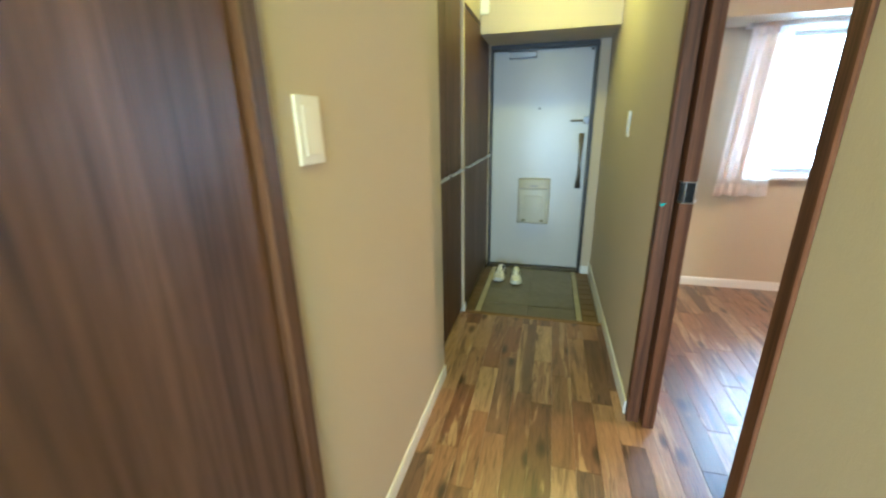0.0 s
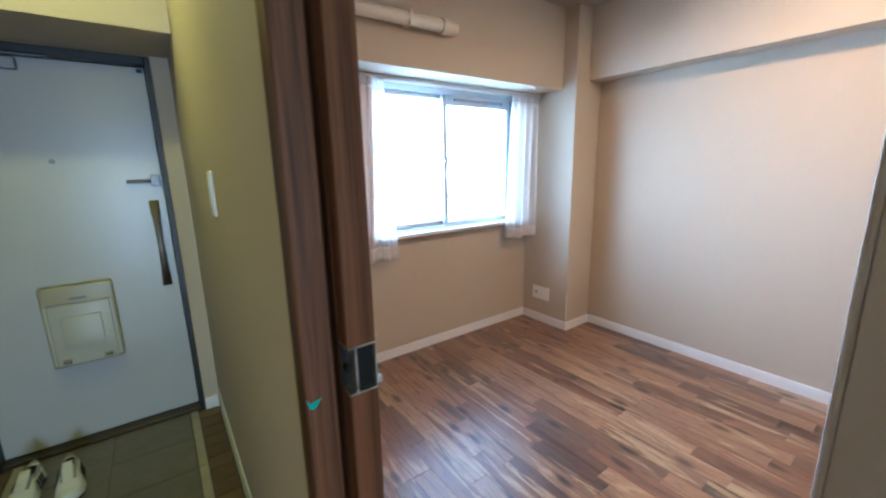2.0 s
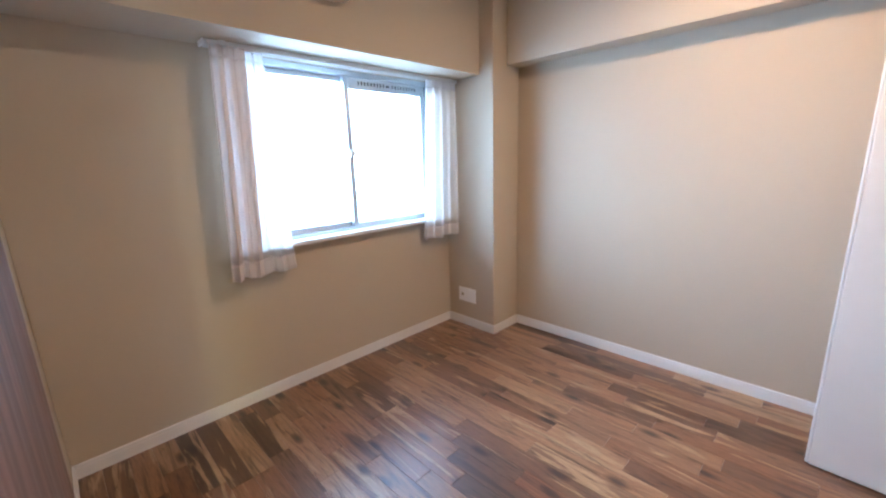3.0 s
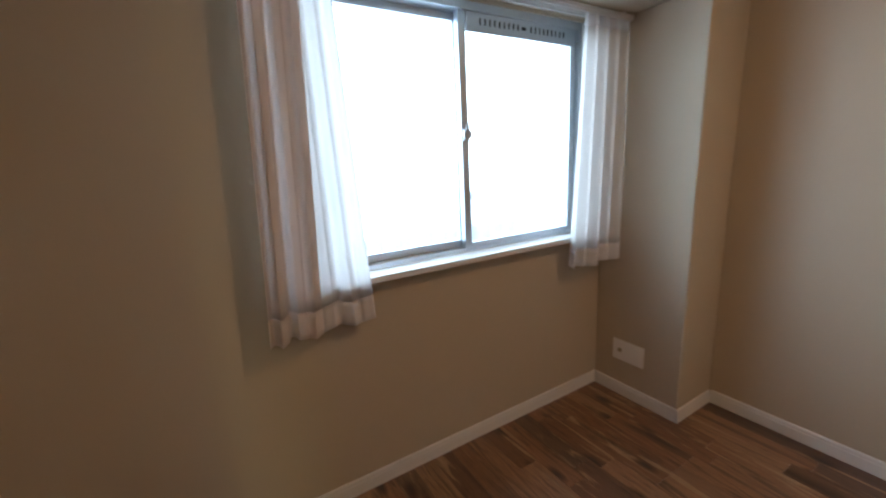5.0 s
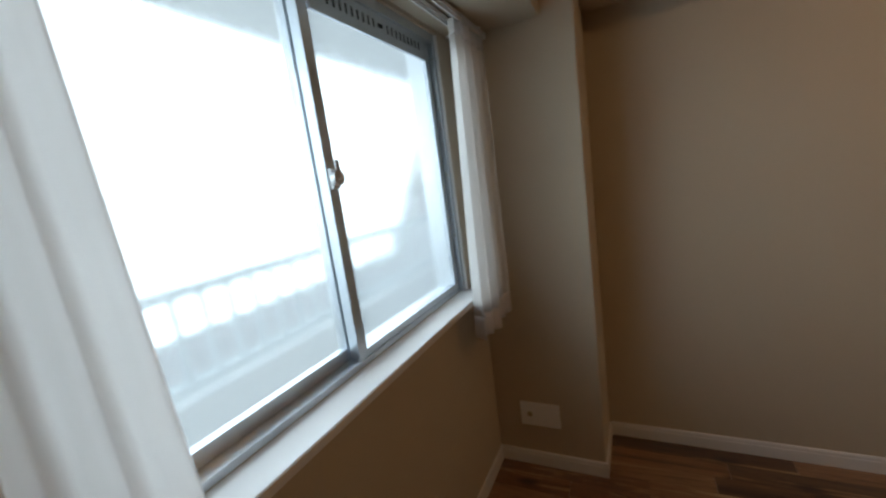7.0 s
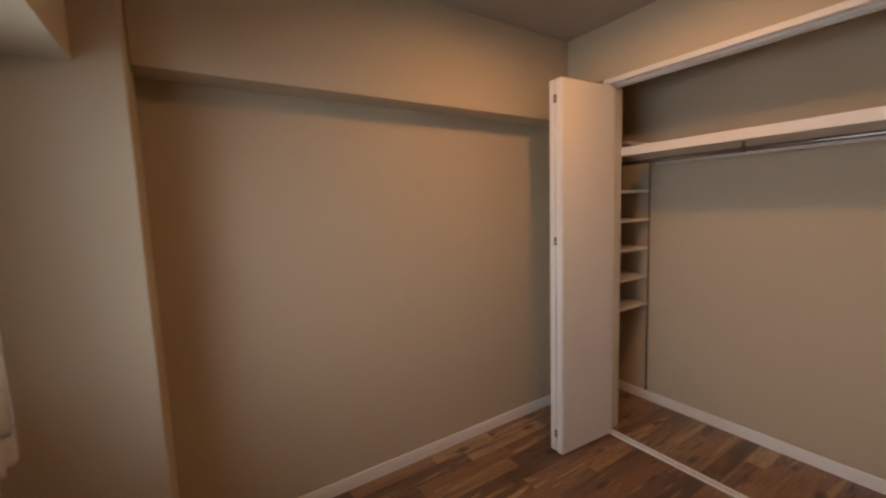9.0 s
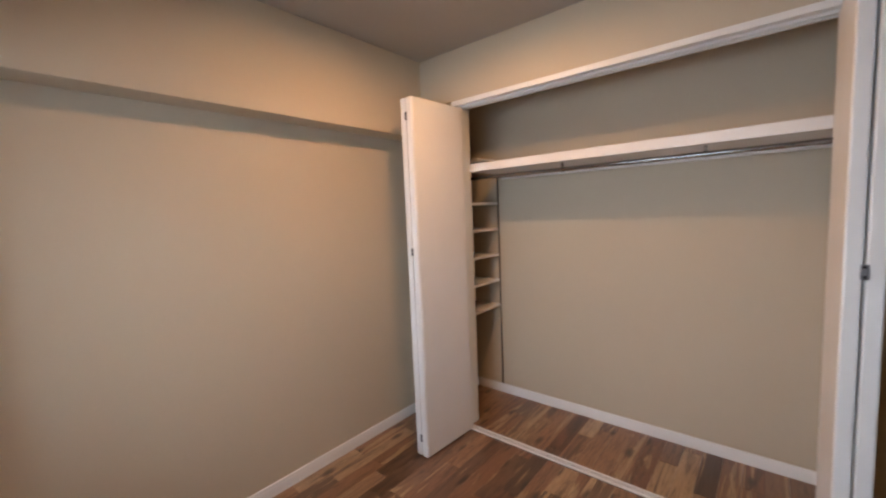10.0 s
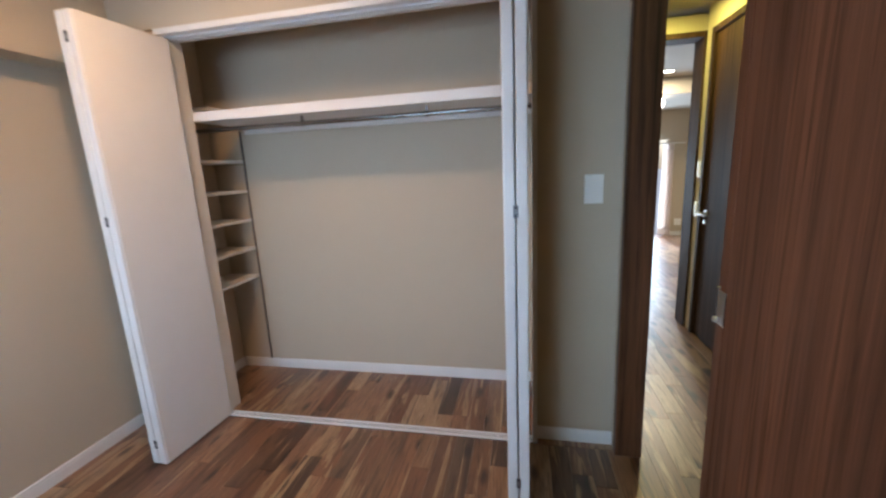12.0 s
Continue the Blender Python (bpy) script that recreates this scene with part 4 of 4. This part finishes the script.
# ---- ceiling lamps ----
def downlight(x, y, z):
    d = thing("downlight", (x, y, z), "recessed warm white ceiling downlight", "lamp", "downlights")
    bm = bmesh.new()
    cyl(bm, (x, y, z - 0.006), (x, y, z - 0.0005), 0.066, 32, 0.062)
    part("trim_ring", bm, M_WHITE, d, "white ring", True)
    bm = bmesh.new()
    cyl(bm, (x, y, z - 0.0085), (x, y, z - 0.0062), 0.052, 32)
    part("lens", bm, M_GLOW, d, "glowing lens", True)


downlight(0.76, 3.72, CEIL)
downlight(0.72, 0.56, CEIL)
downlight(0.0, -1.85, 2.407)
gl = thing("ceiling_lamp", (-0.10, -2.52, 2.2), "round white ceiling lamp in the living room", "lamp")
bm = bmesh.new()
bmesh.ops.create_uvsphere(bm, u_segments=20, v_segments=12, radius=0.075)
bmesh.ops.translate(bm, verts=bm.verts, vec=(-0.10, -2.52, 2.124))
part("shade", bm, M_GLOW, gl, "", True)

rm = thing("ceiling_lamp", (2.92, 2.62, CEIL), "round white ceiling lamp of the room", "lamp")
bm = bmesh.new()
cyl(bm, (2.92, 2.62, CEIL - 0.03), (2.92, 2.62, CEIL - 0.0005), 0.16, 40)
part("base", bm, M_WHITE, rm, "white base", True)
bm = bmesh.new()
cyl(bm, (2.92, 2.62, CEIL - 0.055), (2.92, 2.62, CEIL - 0.0305), 0.13, 40, 0.155)
part("diffuser", bm, M_GLOW, rm, "glowing diffuser", True)

# ---- living room window ----
curtain("curtain_drape", "pinkish curtain drawn aside in the living room", (-0.86, -0.69), (-0.88, -0.67), 0.02, 1.62, -4.09, 4, 0.018, M_DRAPE, M_DRAPE, 21)
lr = thing("curtain_rail", (0.5, -4.09, 1.63), "white curtain rail in the living room", "curtain rail")
part("track", boxes((-1.05, 2.4, -4.10, -4.08, 1.625, 1.645)), M_WHITE, lr)
for x in (-1.0, 2.3):
    part("bracket", boxes((x, x + 0.02, -4.158, -4.10, 1.628, 1.642)), M_WHITE, lr)

# ---- railing of the gallery ----
rl = thing("gallery_railing", (2.5, 5.62, -0.10), "grey metal railing on a low parapet", "railing")
part("parapet", boxes((-3, 8, 5.58, 5.68, -0.10, 0.56)), M_CONCRETE, rl)
part("bottom_rail", boxes((-3, 8, 5.60, 5.645, 0.59, 0.64)), M_GREYRAIL, rl)
part("top_rail", boxes((-3, 8, 5.60, 5.65, 1.00, 1.05)), M_GREYRAIL, rl)
bar = bmesh.new()
bx(bar, -0.012, 0.012, -0.012, 0.012, 0, 0.36)
bar_me = mesh_of("baluster", bar, M_GREYRAIL)
for i in range(60):
    o = new("baluster", bar_me)
    o.parent = rl
    o.location = (-2.0 + i * 0.13 - 2.5, 5.62 - 5.62, 0.64 + 0.10)
for x in (-2.0, 0.0, 2.0, 4.0, 6.0):
    part("post", boxes((x - 0.02, x + 0.02, 5.60, 5.64, 0.56, 0.59)), M_GREYRAIL, rl)

gp = thing("gallery_pipe", (2.5, 5.63, 2.16), "grey metal pipe hung under the gallery slab", "pipe")
bm = bmesh.new()
cyl(bm, (-2.9, 5.63, 2.095), (7.9, 5.63, 2.095), 0.017, 16)
part("pipe", bm, M_GREYRAIL, gp, "", True)
for x in (-1.0, 1.6, 5.2):
    part("hanger", boxes((x - 0.008, x + 0.008, 5.622, 5.638, 2.110, 2.1605)), M_GREYRAIL, gp)

# ---- floors, piece by piece ----
PLANKS = {}


def plank_mesh(length, width):
    key = (round(length, 3), round(width, 3))
    if key not in PLANKS:
        l, w, c = key[0] / 2, key[1] / 2, 0.0007
        b = bmesh.new()
        low = [b.verts.new(p) for p in ((-w, -l, -0.012), (w, -l, -0.012), (w, l, -0.012), (-w, l, -0.012))]
        mid = [b.verts.new((v.co.x, v.co.y, -c)) for v in low]
        up = [b.verts.new((v.co.x - math.copysign(c, v.co.x), v.co.y - math.copysign(c, v.co.y), 0)) for v in low]
        for a, d in ((low, mid), (mid, up)):
            for i in range(4):
                b.faces.new((a[i], a[(i + 1) % 4], d[(i + 1) % 4], d[i]))
        b.faces.new(up)
        PLANKS[key] = mesh_of("plank", b, M_PLANK)
    return PLANKS[key]


def plank_floor(name, x0, x1, y0, y1, seed, label, width=0.091):
    """A floor of separate planks along y over a dark subfloor."""
    rnd = random.Random(seed)
    fl = structure(name, boxes((x0, x1, y0, y1, -0.06, -0.0115)), M_SUBFLOOR, label, "floor")
    rows = max(1, round((x1 - x0) / width))
    w = (x1 - x0) / rows
    for r in range(rows):
        y = y0 - rnd.choice((0.0, 0.12, 0.24, 0.36))
        while y < y1 - 0.01:
            ln = rnd.choice((0.36, 0.42, 0.48, 0.60, 0.60, 0.72, 0.90))
            a, b = max(y, y0), min(y + ln, y1)
            if y1 - b < 0.06:
                b = y1
            if b - a > 0.015:
                o = new("plank", plank_mesh(b - a - 0.0008, w - 0.0007))
                o.parent = fl
                o.location = (x0 + w * (r + 0.5), (a + b) / 2, rnd.uniform(-0.0003, 0.0003))
            y = b if b > y else y1
    return fl


plank_floor("floor_room", 1.237, 3.918, 1.838, 4.505, 4, "lacquered acacia plank floor of the room")
plank_floor("floor_closet", 1.662, 3.798, 1.237, 1.786, 7, "lacquered acacia plank floor of the closet")
plank_floor("floor_nook", 1.298, 1.66, 1.788, 1.836, 8, "lacquered acacia plank floor")
plank_floor("floor_hall", 0.102, 1.237, 0.046, 3.604, 11, "lacquered acacia plank floor of the hall")
plank_floor("floor_living", -1.6, 1.6, -4.158, 0.044, 15, "lacquered acacia plank floor of the living room", 0.14)
structure("floor_living_sides", boxes((-3.0, -1.602, -4.158, 0.048, -0.06, -0.002), (1.602, 3.0, -4.158, 0.048, -0.06, -0.002)), M_NOSING, "wooden floor of the living room", "floor")
structure("trim_step", boxes((0.236, 1.188, 3.606, 3.650, -0.053, 0.002), bevel=0.004), M_NOSING, "wooden nosing of the entrance step", "trim")

gk = structure("floor_entrance", boxes((-0.08, 1.188, 3.652, 4.90, -0.12, -0.0585)), M_GROUT, "tiled lower entrance floor", "floor")


def tile_field(x0, x1, y0, y1, nx, ny, mat, gap, z=-0.055):
    w, l = (x1 - x0) / nx, (y1 - y0) / ny
    b = bmesh.new()
    bx(b, -w / 2 + gap / 2, w / 2 - gap / 2, -l / 2 + gap / 2, l / 2 - gap / 2, -0.005, 0)
    for v in b.verts:
        if v.co.z > -0.001:
            v.co.x -= math.copysign(0.0012, v.co.x)
            v.co.y -= math.copysign(0.0012, v.co.y)
    me = mesh_of("tile", b, mat)
    for i in range(nx):
        for j in range(ny):
            o = new("tile", me)
            o.parent = gk
            o.location = (x0 + w * (i + 0.5), y0 + l * (j + 0.5), z)


tile_field(0.345, 1.030, 3.654, 4.738, 2, 4, M_TILE, 0.002)
tile_field(0.300, 0.343, 3.654, 4.738, 1, 2, M_STONE, 0.002, -0.053)
tile_field(1.032, 1.072, 3.654, 4.738, 1, 2, M_STONE, 0.002, -0.053)
tile_field(1.074, 1.178, 3.654, 4.72, 1, 11, M_BRICK, 0.006)
tile_field(0.222, 0.298, 3.654, 4.72, 1, 11, M_BRICK, 0.006)
